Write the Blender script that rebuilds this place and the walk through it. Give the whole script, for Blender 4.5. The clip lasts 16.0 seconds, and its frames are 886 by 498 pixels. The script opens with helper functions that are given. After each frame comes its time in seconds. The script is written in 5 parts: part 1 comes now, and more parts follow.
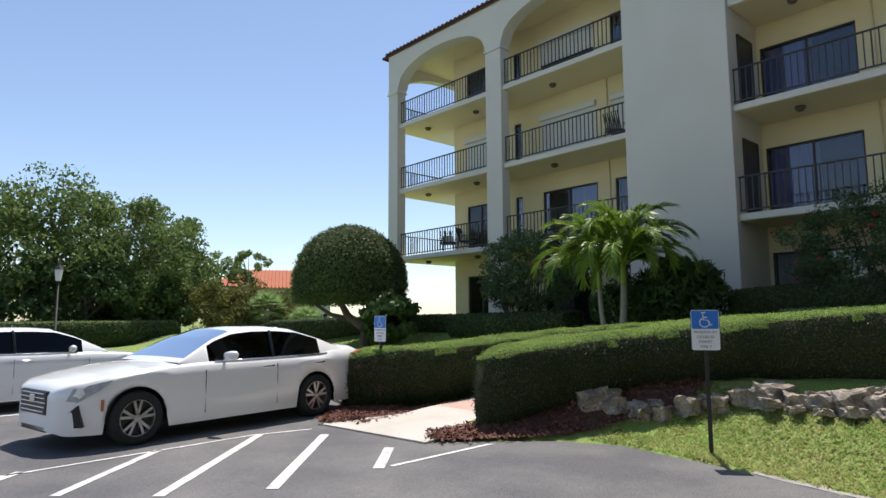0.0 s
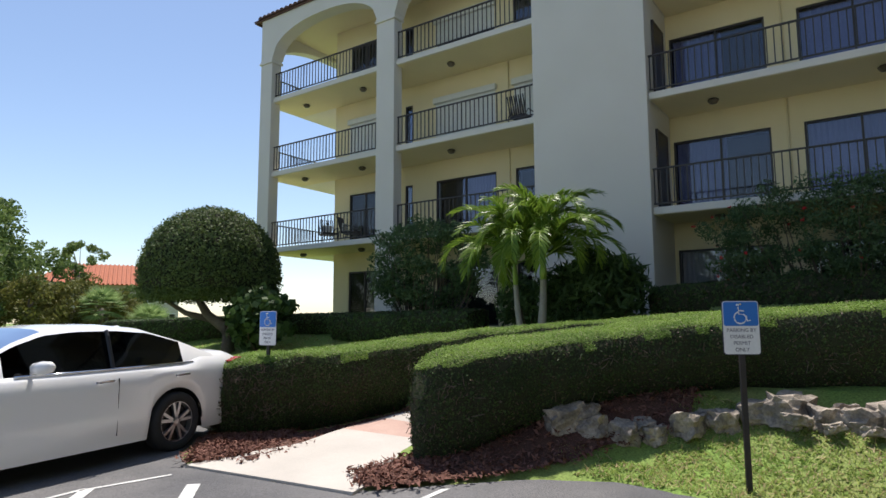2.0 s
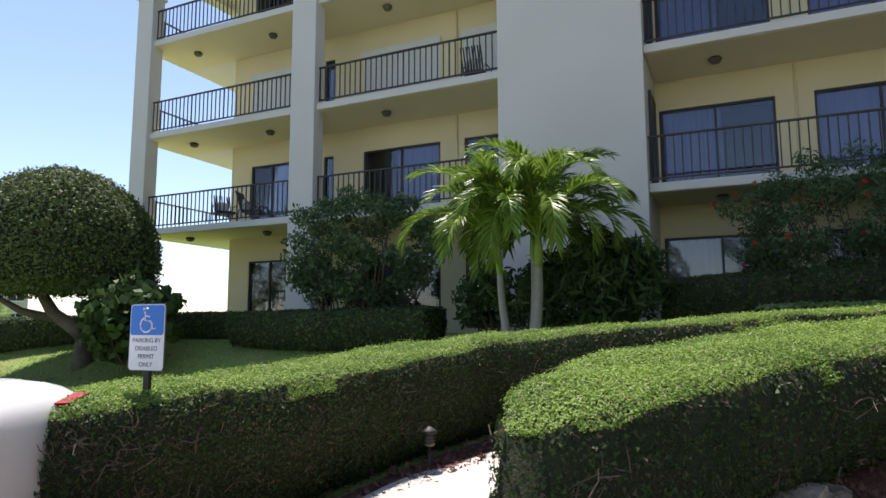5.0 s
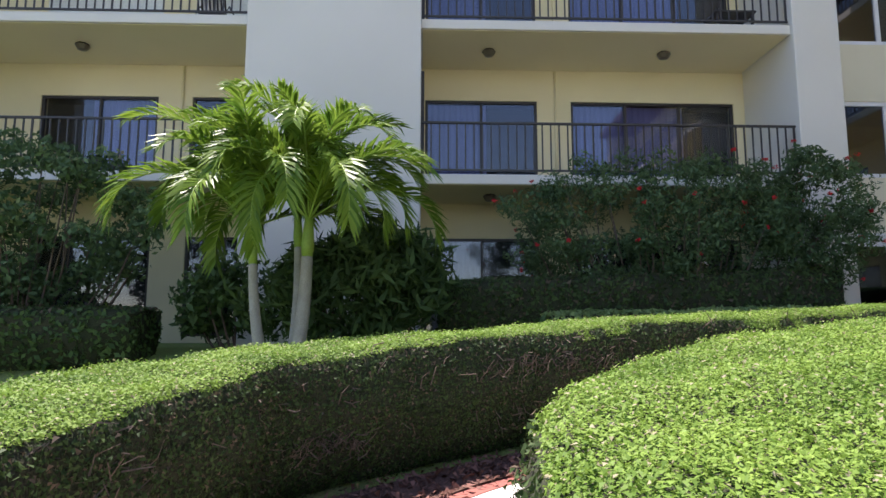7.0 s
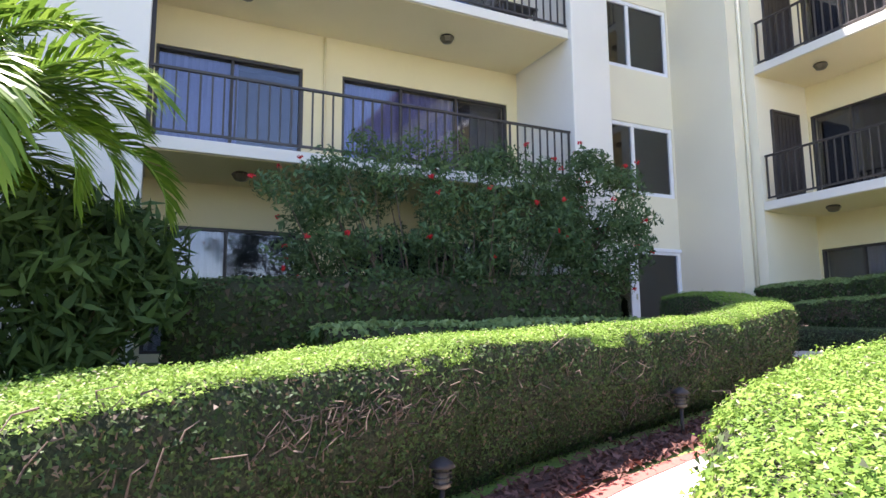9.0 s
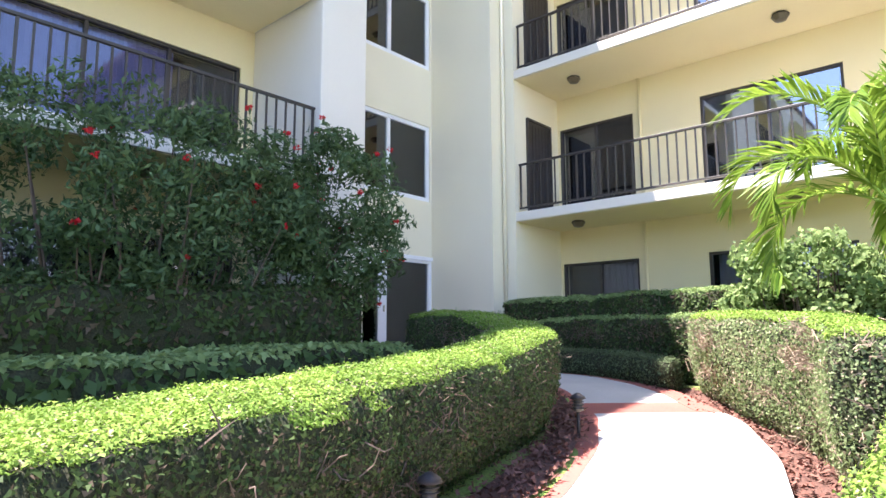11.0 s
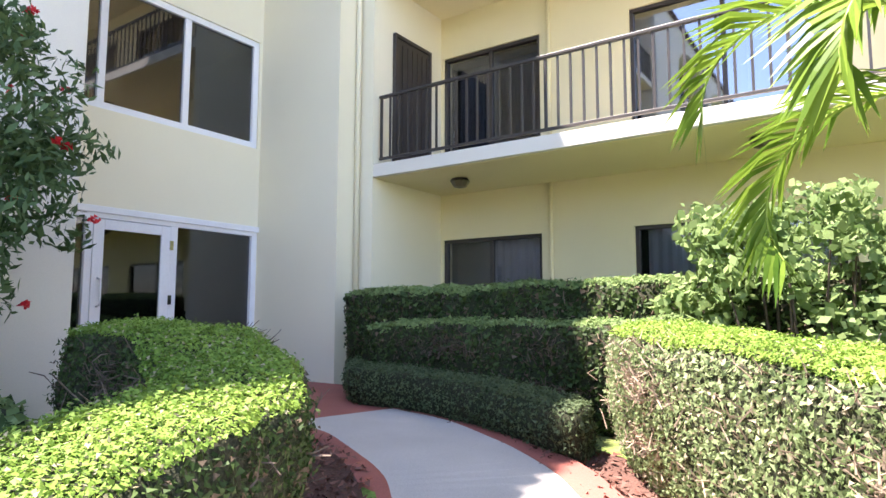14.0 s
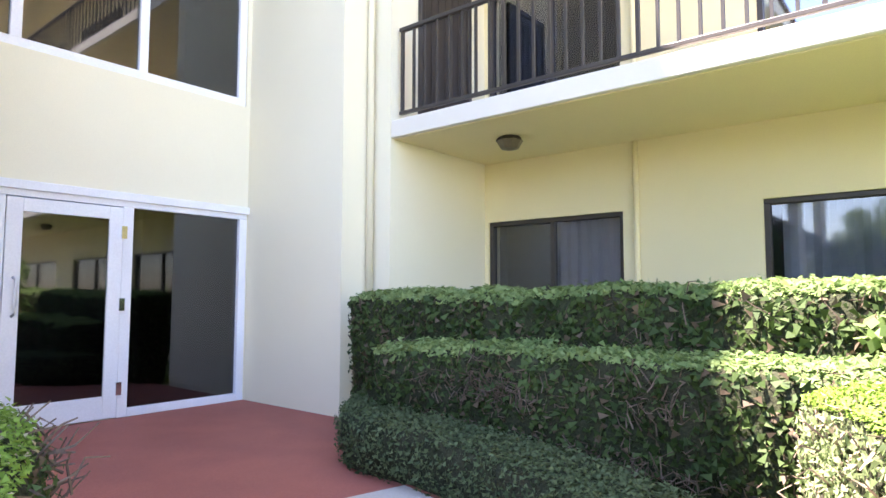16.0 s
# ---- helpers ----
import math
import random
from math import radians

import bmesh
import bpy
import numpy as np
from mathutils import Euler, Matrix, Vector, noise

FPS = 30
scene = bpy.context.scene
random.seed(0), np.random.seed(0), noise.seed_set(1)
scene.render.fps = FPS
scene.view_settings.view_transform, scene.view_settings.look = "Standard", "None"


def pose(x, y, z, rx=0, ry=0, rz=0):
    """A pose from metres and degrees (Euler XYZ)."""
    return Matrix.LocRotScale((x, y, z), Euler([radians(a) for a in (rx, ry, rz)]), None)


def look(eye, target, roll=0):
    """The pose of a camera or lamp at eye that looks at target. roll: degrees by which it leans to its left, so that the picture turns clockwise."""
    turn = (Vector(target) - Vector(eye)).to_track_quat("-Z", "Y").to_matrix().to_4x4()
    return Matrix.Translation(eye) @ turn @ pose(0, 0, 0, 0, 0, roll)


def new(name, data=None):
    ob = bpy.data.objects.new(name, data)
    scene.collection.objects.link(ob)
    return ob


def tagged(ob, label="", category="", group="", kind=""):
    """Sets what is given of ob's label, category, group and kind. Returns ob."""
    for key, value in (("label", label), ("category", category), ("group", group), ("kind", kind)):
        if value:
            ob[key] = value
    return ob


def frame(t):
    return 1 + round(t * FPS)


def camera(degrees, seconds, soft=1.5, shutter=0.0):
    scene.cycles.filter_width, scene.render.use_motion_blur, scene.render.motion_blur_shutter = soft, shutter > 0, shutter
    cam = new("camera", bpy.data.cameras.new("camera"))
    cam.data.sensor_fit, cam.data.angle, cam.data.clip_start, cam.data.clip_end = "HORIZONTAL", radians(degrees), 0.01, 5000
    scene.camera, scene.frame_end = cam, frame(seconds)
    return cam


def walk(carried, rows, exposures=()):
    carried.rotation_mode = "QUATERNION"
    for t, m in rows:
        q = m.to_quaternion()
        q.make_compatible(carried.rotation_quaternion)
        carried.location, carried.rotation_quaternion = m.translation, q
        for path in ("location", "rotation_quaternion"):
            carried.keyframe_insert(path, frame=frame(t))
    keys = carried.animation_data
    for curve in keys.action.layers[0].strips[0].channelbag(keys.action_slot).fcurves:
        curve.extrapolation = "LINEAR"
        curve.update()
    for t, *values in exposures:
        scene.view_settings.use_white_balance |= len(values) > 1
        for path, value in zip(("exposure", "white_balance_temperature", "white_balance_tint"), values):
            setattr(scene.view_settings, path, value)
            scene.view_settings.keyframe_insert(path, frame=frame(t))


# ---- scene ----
cam = camera(70.8, 16.0)
PATH = [
    (0, (0.252, 0.213, 1.79), (1.581, 1.69, 2.016), -0.3),
    (0.5, (0.473, 0.798, 1.773), (1.859, 2.222, 2.0), -0.3),
    (1, (0.728, 1.352, 1.74), (2.193, 2.694, 1.968), -0.3),
    (1.5, (0.993, 1.913, 1.73), (2.556, 3.14, 1.958), -0.3),
    (2, (1.347, 2.492, 1.721), (2.972, 3.634, 1.952), -0.2),
    (2.5, (1.692, 3.006, 1.746), (3.381, 4.051, 1.98), -0.1),
    (3, (2.12, 3.481, 1.788), (3.842, 4.471, 2.022), -0.1),
    (5.5, (4.236, 5.95, 1.734), (6.086, 6.673, 1.968), -0.1),
    (6, (4.759, 6.281, 1.743), (6.666, 6.836, 1.981), -0.0),
    (6.5, (5.29, 6.581, 1.757), (7.251, 6.894, 1.998), 0.0),
    (7, (5.792, 6.866, 1.743), (7.775, 6.804, 1.996), 0.1),
    (7.5, (6.372, 7.033, 1.75), (8.333, 6.742, 2.013), -0.3),
    (8, (6.873, 7.09, 1.79), (8.794, 6.6, 2.054), -0.3),
    (8.5, (7.386, 7.013, 1.816), (9.242, 6.315, 2.079), -0.3),
    (9, (7.903, 6.873, 1.871), (9.686, 6.007, 2.137), -0.4),
    (9.5, (8.382, 6.653, 1.915), (10.026, 5.546, 2.183), 0.0),
    (10, (8.781, 6.318, 2.009), (10.303, 5.049, 2.277), -0.0),
    (12.5, (10.028, 3.676, 2.321), (11.172, 2.053, 2.558), -0.2),
    (13, (10.252, 3.071, 2.377), (11.385, 1.438, 2.599), -0.1),
    (13.5, (10.469, 2.454, 2.434), (11.598, 0.817, 2.644), 0.1),
    (14, (10.742, 1.839, 2.478), (11.872, 0.201, 2.675), 0.1),
    (14.5, (11.0, 1.25, 2.535), (12.13, -0.389, 2.725), 0.3),
    (15, (11.294, 0.706, 2.569), (12.445, -0.919, 2.754), 0.4),
    (15.5, (11.624, 0.298, 2.651), (12.801, -1.311, 2.816), 0.2),
    (16, (11.963, -0.053, 2.708), (13.225, -1.597, 2.855), 0.1),
]
SUNX, SUNY = 0.315, 0.30          # ground shift of a shadow per metre of height
walk(cam, [(t, look(eye, target, roll)) for t, eye, target, roll in PATH],
     [(0, 0.3, 6500, 13), (3.0, 0.32, 6500, 14), (5.5, 0.8, 6500, 19), (7.0, 1.24, 6450, 22), (8.0, 1.65, 6400, 23), (9.0, 2.1, 6350, 25), (10.0, 2.27, 6350, 24),
      (12.5, 2.32, 6450, 22), (14.0, 2.4, 6600, 23), (15.0, 2.58, 6650, 24), (16.0, 3.1, 6780, 26)])

# ---- light ----
world = bpy.data.worlds.new("sky")
scene.world = world
world.use_nodes = True
wn = world.node_tree
sky = wn.nodes.new("ShaderNodeTexSky")
sky.sky_type = "NISHITA"
sky.sun_disc = False
sun_dir = Vector((SUNX, SUNY, 1.0)).normalized()
sky.sun_elevation = math.asin(sun_dir.z)
sky.sun_rotation = math.atan2(sun_dir.x, sun_dir.y)
sky.air_density, sky.dust_density, sky.ozone_density = 1.0, 0.3, 1.0
wn.links.new(sky.outputs[0], wn.nodes["Background"].inputs[0])
wn.nodes["Background"].inputs[1].default_value = 0.125
sun = new("sun", bpy.data.lights.new("sun", "SUN"))
sun.data.energy, sun.data.angle, sun.data.color = 5.0, radians(0.53), (1.0, 0.95, 0.86)
sun.matrix_world = look(sun_dir * 60, (0, 0, 0))


# ---- materials ----
def material(name, base, rough=0.7, var=None, scale=3.0, fine=60.0, bump=0.0, metal=0.0, amount=0.5, spec=0.4, wear=0.12):
    """A surface with a base colour, a second colour in large stains, fine grain and fine relief."""
    m = bpy.data.materials.new(name)
    m.use_nodes = True
    n, k = m.node_tree.nodes, m.node_tree.links
    b = n["Principled BSDF"]
    b.inputs["Roughness"].default_value, b.inputs["Metallic"].default_value = rough, metal
    b.inputs["Specular IOR Level"].default_value = spec
    co = n.new("ShaderNodeTexCoord")
    big = n.new("ShaderNodeTexNoise")
    big.inputs["Scale"].default_value, big.inputs["Detail"].default_value = scale, 6
    k.new(co.outputs["Object"], big.inputs["Vector"])
    ramp = n.new("ShaderNodeMapRange")
    ramp.inputs["From Min"].default_value, ramp.inputs["From Max"].default_value = 0.35, 0.7
    k.new(big.outputs["Fac"], ramp.inputs["Value"])
    mul = n.new("ShaderNodeMath")
    mul.operation = "MULTIPLY"
    mul.inputs[1].default_value = amount
    k.new(ramp.outputs[0], mul.inputs[0])
    mix = n.new("ShaderNodeMix")
    mix.data_type = "RGBA"
    mix.inputs["A"].default_value = (*base, 1)
    mix.inputs["B"].default_value = (*(var or [c * 0.75 for c in base]), 1)
    k.new(mul.outputs[0], mix.inputs["Factor"])
    small = n.new("ShaderNodeTexNoise")
    small.inputs["Scale"].default_value, small.inputs["Detail"].default_value = fine, 4
    k.new(co.outputs["Object"], small.inputs["Vector"])
    gr = n.new("ShaderNodeMapRange")
    gr.inputs["From Min"].default_value, gr.inputs["From Max"].default_value = 0.3, 0.7
    gr.inputs["To Min"].default_value, gr.inputs["To Max"].default_value = 1 - wear, 1 + wear
    k.new(small.outputs["Fac"], gr.inputs["Value"])
    tint = n.new("ShaderNodeMix")
    tint.data_type, tint.blend_type = "RGBA", "MULTIPLY"
    tint.inputs["Factor"].default_value = 1
    k.new(mix.outputs["Result"], tint.inputs["A"])
    k.new(gr.outputs[0], tint.inputs["B"])
    k.new(tint.outputs["Result"], b.inputs["Base Color"])
    if bump:
        bn = n.new("ShaderNodeBump")
        bn.inputs["Strength"].default_value, bn.inputs["Distance"].default_value = bump, 0.01
        k.new(small.outputs["Fac"], bn.inputs["Height"])
        k.new(bn.outputs[0], b.inputs["Normal"])
    return m


def leaf_material(name, dark, light, through_light=0.35, rough=0.6, brown=None, share=0.0, patch=0.9, each=0.7):
    """Leaves that differ one from the next, with patches, and let some light through."""
    m = bpy.data.materials.new(name)
    m.use_nodes = True
    n, k = m.node_tree.nodes, m.node_tree.links
    b = n["Principled BSDF"]
    b.inputs["Roughness"].default_value = rough
    b.inputs["Specular IOR Level"].default_value = 0.18
    geo = n.new("ShaderNodeNewGeometry")
    co = n.new("ShaderNodeTexCoord")
    big = n.new("ShaderNodeTexNoise")
    big.inputs["Scale"].default_value, big.inputs["Detail"].default_value = patch, 5
    k.new(co.outputs["Object"], big.inputs["Vector"])
    add = n.new("ShaderNodeMath")
    add.operation = "MULTIPLY_ADD"
    add.inputs[1].default_value, add.inputs[2].default_value = 1.2, -0.35
    k.new(big.outputs["Fac"], add.inputs[0])
    tot = n.new("ShaderNodeMath")
    tot.operation = "MULTIPLY_ADD"
    tot.inputs[1].default_value = each
    k.new(geo.outputs["Random Per Island"], tot.inputs[0])
    k.new(add.outputs[0], tot.inputs[2])
    ramp = n.new("ShaderNodeValToRGB")
    ramp.color_ramp.elements[0].color = (*dark, 1)
    ramp.color_ramp.elements[1].color = (*light, 1)
    k.new(tot.outputs[0], ramp.inputs[0])
    out = ramp.outputs[0]
    if brown:
        cmp_ = n.new("ShaderNodeMath")
        cmp_.operation = "LESS_THAN"
        cmp_.inputs[1].default_value = share
        mod = n.new("ShaderNodeMath")
        mod.operation = "FRACT"
        m7 = n.new("ShaderNodeMath")
        m7.operation = "MULTIPLY"
        m7.inputs[1].default_value = 37.0
        k.new(geo.outputs["Random Per Island"], m7.inputs[0])
        k.new(m7.outputs[0], mod.inputs[0])
        k.new(mod.outputs[0], cmp_.inputs[0])
        mx = n.new("ShaderNodeMix")
        mx.data_type = "RGBA"
        mx.inputs["B"].default_value = (*brown, 1)
        k.new(cmp_.outputs[0], mx.inputs["Factor"])
        k.new(out, mx.inputs["A"])
        out = mx.outputs["Result"]
    k.new(out, b.inputs["Base Color"])
    tr = n.new("ShaderNodeBsdfTranslucent")
    k.new(out, tr.inputs["Color"])
    sh = n.new("ShaderNodeMixShader")
    sh.inputs[0].default_value = through_light
    k.new(b.outputs[0], sh.inputs[1])
    k.new(tr.outputs[0], sh.inputs[2])
    k.new(sh.outputs[0], n["Material Output"].inputs[0])
    return m


STUCCO = material("stucco_white", (0.74, 0.70, 0.62), 0.85, (0.66, 0.62, 0.53), 0.6, 180, 0.25, amount=0.45, wear=0.05)
CREAM = material("stucco_cream", (0.80, 0.70, 0.44), 0.85, (0.72, 0.62, 0.38), 0.7, 160, 0.25, amount=0.45, wear=0.05)
CREAM_PALE = material("stucco_pale_cream", (0.80, 0.74, 0.56), 0.85, (0.72, 0.66, 0.5), 0.6, 160, 0.25, amount=0.45, wear=0.05)
RAIL = material("bronze_paint", (0.045, 0.04, 0.038), 0.4, (0.07, 0.06, 0.05), 4, 90, 0.05)
BRONZE = material("bronze_frame", (0.05, 0.04, 0.035), 0.4, (0.03, 0.026, 0.022), 3, 70)
WHITE = material("white_frame", (0.82, 0.82, 0.84), 0.4, (0.7, 0.7, 0.72), 2, 60, wear=0.04)
# Near-black base puts the dimness of unlit rooms into the colour.
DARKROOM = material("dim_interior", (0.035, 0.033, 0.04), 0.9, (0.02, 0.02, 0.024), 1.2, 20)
CURTAIN = material("curtain", (0.36, 0.36, 0.62), 0.9, (0.26, 0.26, 0.48), 1.2, 40, 0.1)
CURTAIN_W = material("pale_curtain", (0.72, 0.68, 0.60), 0.9, (0.58, 0.55, 0.49), 1.5, 40, 0.1)
SHUTTER = material("shutter", (0.72, 0.72, 0.66), 0.6, (0.64, 0.64, 0.58), 1.5, 50)
ASPHALT = material("asphalt", (0.098, 0.098, 0.103), 0.9, (0.175, 0.17, 0.168), 0.9, 90, 0.8, amount=0.9, wear=0.38)
PAINTLINE = material("worn_line_paint", (0.72, 0.72, 0.70), 0.8, (0.3, 0.3, 0.3), 7, 90, 0.3, amount=0.75, wear=0.25)
CONCRETE = material("walk_concrete", (0.53, 0.49, 0.44), 0.85, (0.41, 0.38, 0.34), 1.3, 130, 0.3, amount=0.7, wear=0.12)
REDPAINT = material("red_concrete", (0.36, 0.115, 0.085), 0.75, (0.27, 0.09, 0.07), 1.6, 110, 0.25, amount=0.8, wear=0.15)
FADEDRED = material("faded_red_concrete", (0.50, 0.34, 0.28), 0.8, (0.42, 0.27, 0.22), 2.2, 110, 0.25, amount=0.8, wear=0.15)
KERB = material("kerb_concrete", (0.42, 0.40, 0.36), 0.9, (0.28, 0.27, 0.24), 3, 90, 0.4, amount=0.8, wear=0.2)
SOIL = material("lawn_soil", (0.15, 0.25, 0.045), 0.95, (0.26, 0.24, 0.10), 0.9, 45, 0.6, amount=0.7, wear=0.35)
MULCHBED = material("mulch_bed", (0.09, 0.042, 0.03), 0.95, (0.15, 0.08, 0.06), 3, 70, 0.8, amount=0.7, wear=0.4)
ROCK = material("limestone", (0.40, 0.34, 0.27), 0.9, (0.10, 0.09, 0.085), 6.0, 34, 1.0, amount=0.85, wear=0.3)
BARK = material("bark", (0.17, 0.14, 0.11), 0.9, (0.09, 0.075, 0.06), 5, 60, 0.7, wear=0.3)
PALMBARK = material("palm_trunk", (0.36, 0.34, 0.31), 0.85, (0.22, 0.20, 0.18), 6, 70, 0.5, wear=0.15)
CROWNSHAFT = material("crownshaft", (0.22, 0.36, 0.06), 0.5, (0.34, 0.36, 0.08), 4, 60)
PALETWIG = material("dry_twig", (0.30, 0.23, 0.16), 0.9, (0.16, 0.12, 0.09), 5, 60, 0.3, wear=0.3)
TWIG = material("twig", (0.13, 0.095, 0.07), 0.9, (0.07, 0.05, 0.04), 5, 60, 0.3, wear=0.3)
# Solid core: inner shade as near-black green, with twig-brown patches.
SHADECORE = material("hedge_inner_shade", (0.022, 0.032, 0.011), 0.95, (0.04, 0.036, 0.02), 2.4, 70, 0.9, amount=0.8, wear=0.5)
CARPAINT = material("white_car_paint", (0.82, 0.82, 0.82), 0.22, (0.8, 0.8, 0.8), 1, 200, amount=0.2, spec=0.6, wear=0.01)
CARPAINT.node_tree.nodes["Principled BSDF"].inputs["Coat Weight"].default_value = 0.6
TYRE = material("tyre_rubber", (0.022, 0.022, 0.023), 0.85, (0.035, 0.035, 0.035), 8, 80)
ALLOY = material("alloy", (0.42, 0.43, 0.45), 0.3, (0.3, 0.3, 0.32), 8, 80, metal=0.9)
BLACKTRIM = material("black_trim", (0.012, 0.012, 0.014), 0.4, (0.02, 0.02, 0.02), 6, 60)
CHROME = material("chrome", (0.75, 0.76, 0.78), 0.12, (0.7, 0.7, 0.72), 4, 60, metal=1.0, wear=0.02)
REDLAMP = material("red_lamp", (0.45, 0.02, 0.015), 0.2, (0.3, 0.01, 0.01), 8, 60)
HEADLAMP = material("headlamp_lens", (0.45, 0.47, 0.5), 0.1, (0.2, 0.2, 0.22), 18, 60)
AMBER = material("amber_marker", (0.55, 0.16, 0.03), 0.25)
ROOFTILE = material("clay_tile_brown", (0.10, 0.055, 0.042), 0.85, (0.17, 0.09, 0.065), 3, 60, 0.4, wear=0.25)
ORANGETILE = material("clay_tile_orange", (0.45, 0.15, 0.08), 0.85, (0.42, 0.13, 0.06), 1.2, 20, 0.4, wear=0.25)
SIGNBLUE = material("sign_blue", (0.02, 0.16, 0.55), 0.45, (0.03, 0.2, 0.6), 3, 50, wear=0.03)
SIGNWHITE = material("sign_white", (0.78, 0.78, 0.78), 0.45, (0.7, 0.7, 0.7), 3, 50, wear=0.03)
SIGNINK = material("sign_ink", (0.05, 0.05, 0.09), 0.5)
POSTPAINT = material("post_paint", (0.025, 0.022, 0.022), 0.6, (0.05, 0.04, 0.035), 8, 60, 0.2)
LAMPGLASS = material("frosted_glass", (0.13, 0.11, 0.08), 0.3, (0.08, 0.07, 0.05), 10, 60)

# Hedge tops: leaf lightened and yellowed, so sunlight is in its colour.
LITLEAF = leaf_material("sunlit_hedge_leaf", (0.075, 0.16, 0.02), (0.32, 0.46, 0.088), 0.28, brown=(0.40, 0.36, 0.22), share=0.05, each=0.4, patch=2.2)
# Hedge sides: shade put into a darker leaf, plus some real brown leaves.
SHADELEAF = leaf_material("shaded_hedge_leaf", (0.017, 0.038, 0.011), (0.08, 0.125, 0.036), 0.15, brown=(0.12, 0.09, 0.06), share=0.13, patch=2.0, each=0.5)
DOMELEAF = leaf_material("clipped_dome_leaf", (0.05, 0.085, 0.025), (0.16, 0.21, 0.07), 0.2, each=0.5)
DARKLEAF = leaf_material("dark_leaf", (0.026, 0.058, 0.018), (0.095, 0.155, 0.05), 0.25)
BLUEHEDGE = leaf_material("grey_green_leaf", (0.045, 0.075, 0.035), (0.12, 0.16, 0.075), 0.25)
BUSHLEAF = leaf_material("broad_leaf", (0.08, 0.155, 0.045), (0.32, 0.42, 0.17), 0.45)
OLEANDER = leaf_material("bush_leaf", (0.035, 0.075, 0.028), (0.13, 0.20, 0.085), 0.3)
PALELEAF = leaf_material("pale_tip_leaf", (0.11, 0.18, 0.06), (0.36, 0.44, 0.22), 0.38, brown=(0.42, 0.36, 0.26), share=0.14, patch=1.8, each=0.5)
PALMLEAF = leaf_material("palm_leaf", (0.035, 0.11, 0.012), (0.25, 0.36, 0.05), 0.36, 0.38, each=0.6)
TREELEAF = leaf_material("tree_leaf", (0.055, 0.095, 0.03), (0.20, 0.27, 0.085), 0.35, patch=0.25)
DRYLEAF = leaf_material("olive_leaf", (0.07, 0.085, 0.02), (0.25, 0.24, 0.07), 0.3, patch=0.3)
GRASS = leaf_material("grass_blade", (0.13, 0.26, 0.035), (0.40, 0.46, 0.14), 0.35, brown=(0.46, 0.37, 0.20), share=0.25, patch=1.3)
CHIP = leaf_material("mulch_chip", (0.07, 0.028, 0.018), (0.26, 0.13, 0.10), 0.0, 0.9, patch=4)
FLOWER = leaf_material("red_flower", (0.5, 0.012, 0.02), (0.75, 0.05, 0.06), 0.3)


def glass_material(name, tint, see=0.45, rough=0.03, ior=1.5):
    """A pane: clear to a share, with a plain mirror sheen."""
    m = bpy.data.materials.new(name)
    m.use_nodes = True
    n, k = m.node_tree.nodes, m.node_tree.links
    n.remove(n["Principled BSDF"])
    t = n.new("ShaderNodeBsdfTransparent")
    t.inputs[0].default_value = (*tint, 1)
    g = n.new("ShaderNodeBsdfGlossy")
    g.inputs["Roughness"].default_value = rough
    g.inputs["Color"].default_value = (0.9, 0.92, 0.95, 1)
    f = n.new("ShaderNodeFresnel")
    f.inputs[0].default_value = ior
    mp = n.new("ShaderNodeMapRange")
    mp.inputs["To Min"].default_value, mp.inputs["To Max"].default_value = see, 1.0
    k.new(f.outputs[0], mp.inputs["Value"])
    s = n.new("ShaderNodeMixShader")
    k.new(mp.outputs[0], s.inputs[0])
    k.new(t.outputs[0], s.inputs[1])
    k.new(g.outputs[0], s.inputs[2])
    k.new(s.outputs[0], n["Material Output"].inputs[0])
    return m


PANE = glass_material("window_glass", (0.70, 0.72, 0.77), 0.03)
PANE_DARK = glass_material("tinted_glass", (0.28, 0.30, 0.33), 0.07)
CARGLASS = glass_material("car_glass", (0.01, 0.011, 0.012), 0.01, 0.03, 1.22)
SHIELD = glass_material("windshield_glass", (0.16, 0.20, 0.23), 0.12)


# ---- mesh helpers ----
def mesh(name, verts, faces, mat, parent=None, smooth=False):
    me = bpy.data.meshes.new(name)
    me.from_pydata([tuple(v) for v in verts], [], [tuple(f) for f in faces])
    for mm in (mat if isinstance(mat, (list, tuple)) else [mat]):
        me.materials.append(mm)
    if smooth:
        me.polygons.foreach_set("use_smooth", [True] * len(me.polygons))
    me.update()
    ob = new(name, me)
    if parent:
        ob.parent = parent
    return ob


CUBE_F = [(0, 3, 2, 1), (4, 5, 6, 7), (0, 1, 5, 4), (1, 2, 6, 5), (2, 3, 7, 6), (3, 0, 4, 7)]


def cell(x0, x1, y0, y1, z0, z1):
    return [(x0, y0, z0), (x1, y0, z0), (x1, y1, z0), (x0, y1, z0), (x0, y0, z1), (x1, y0, z1), (x1, y1, z1), (x0, y1, z1)]


def boxes(name, cells, mat, parent=None, bevel=0.0):
    v, f = [], []
    for c in cells:
        o = len(v)
        v += cell(*c)
        f += [tuple(i + o for i in q) for q in CUBE_F]
    ob = mesh(name, v, f, mat, parent)
    if bevel:
        b = ob.modifiers.new("edge", "BEVEL")
        b.width, b.segments, b.limit_method = bevel, 2, "ANGLE"
    return ob


def empty(name, at=(0, 0, 0)):
    ob = new(name)
    ob.location = at
    return ob


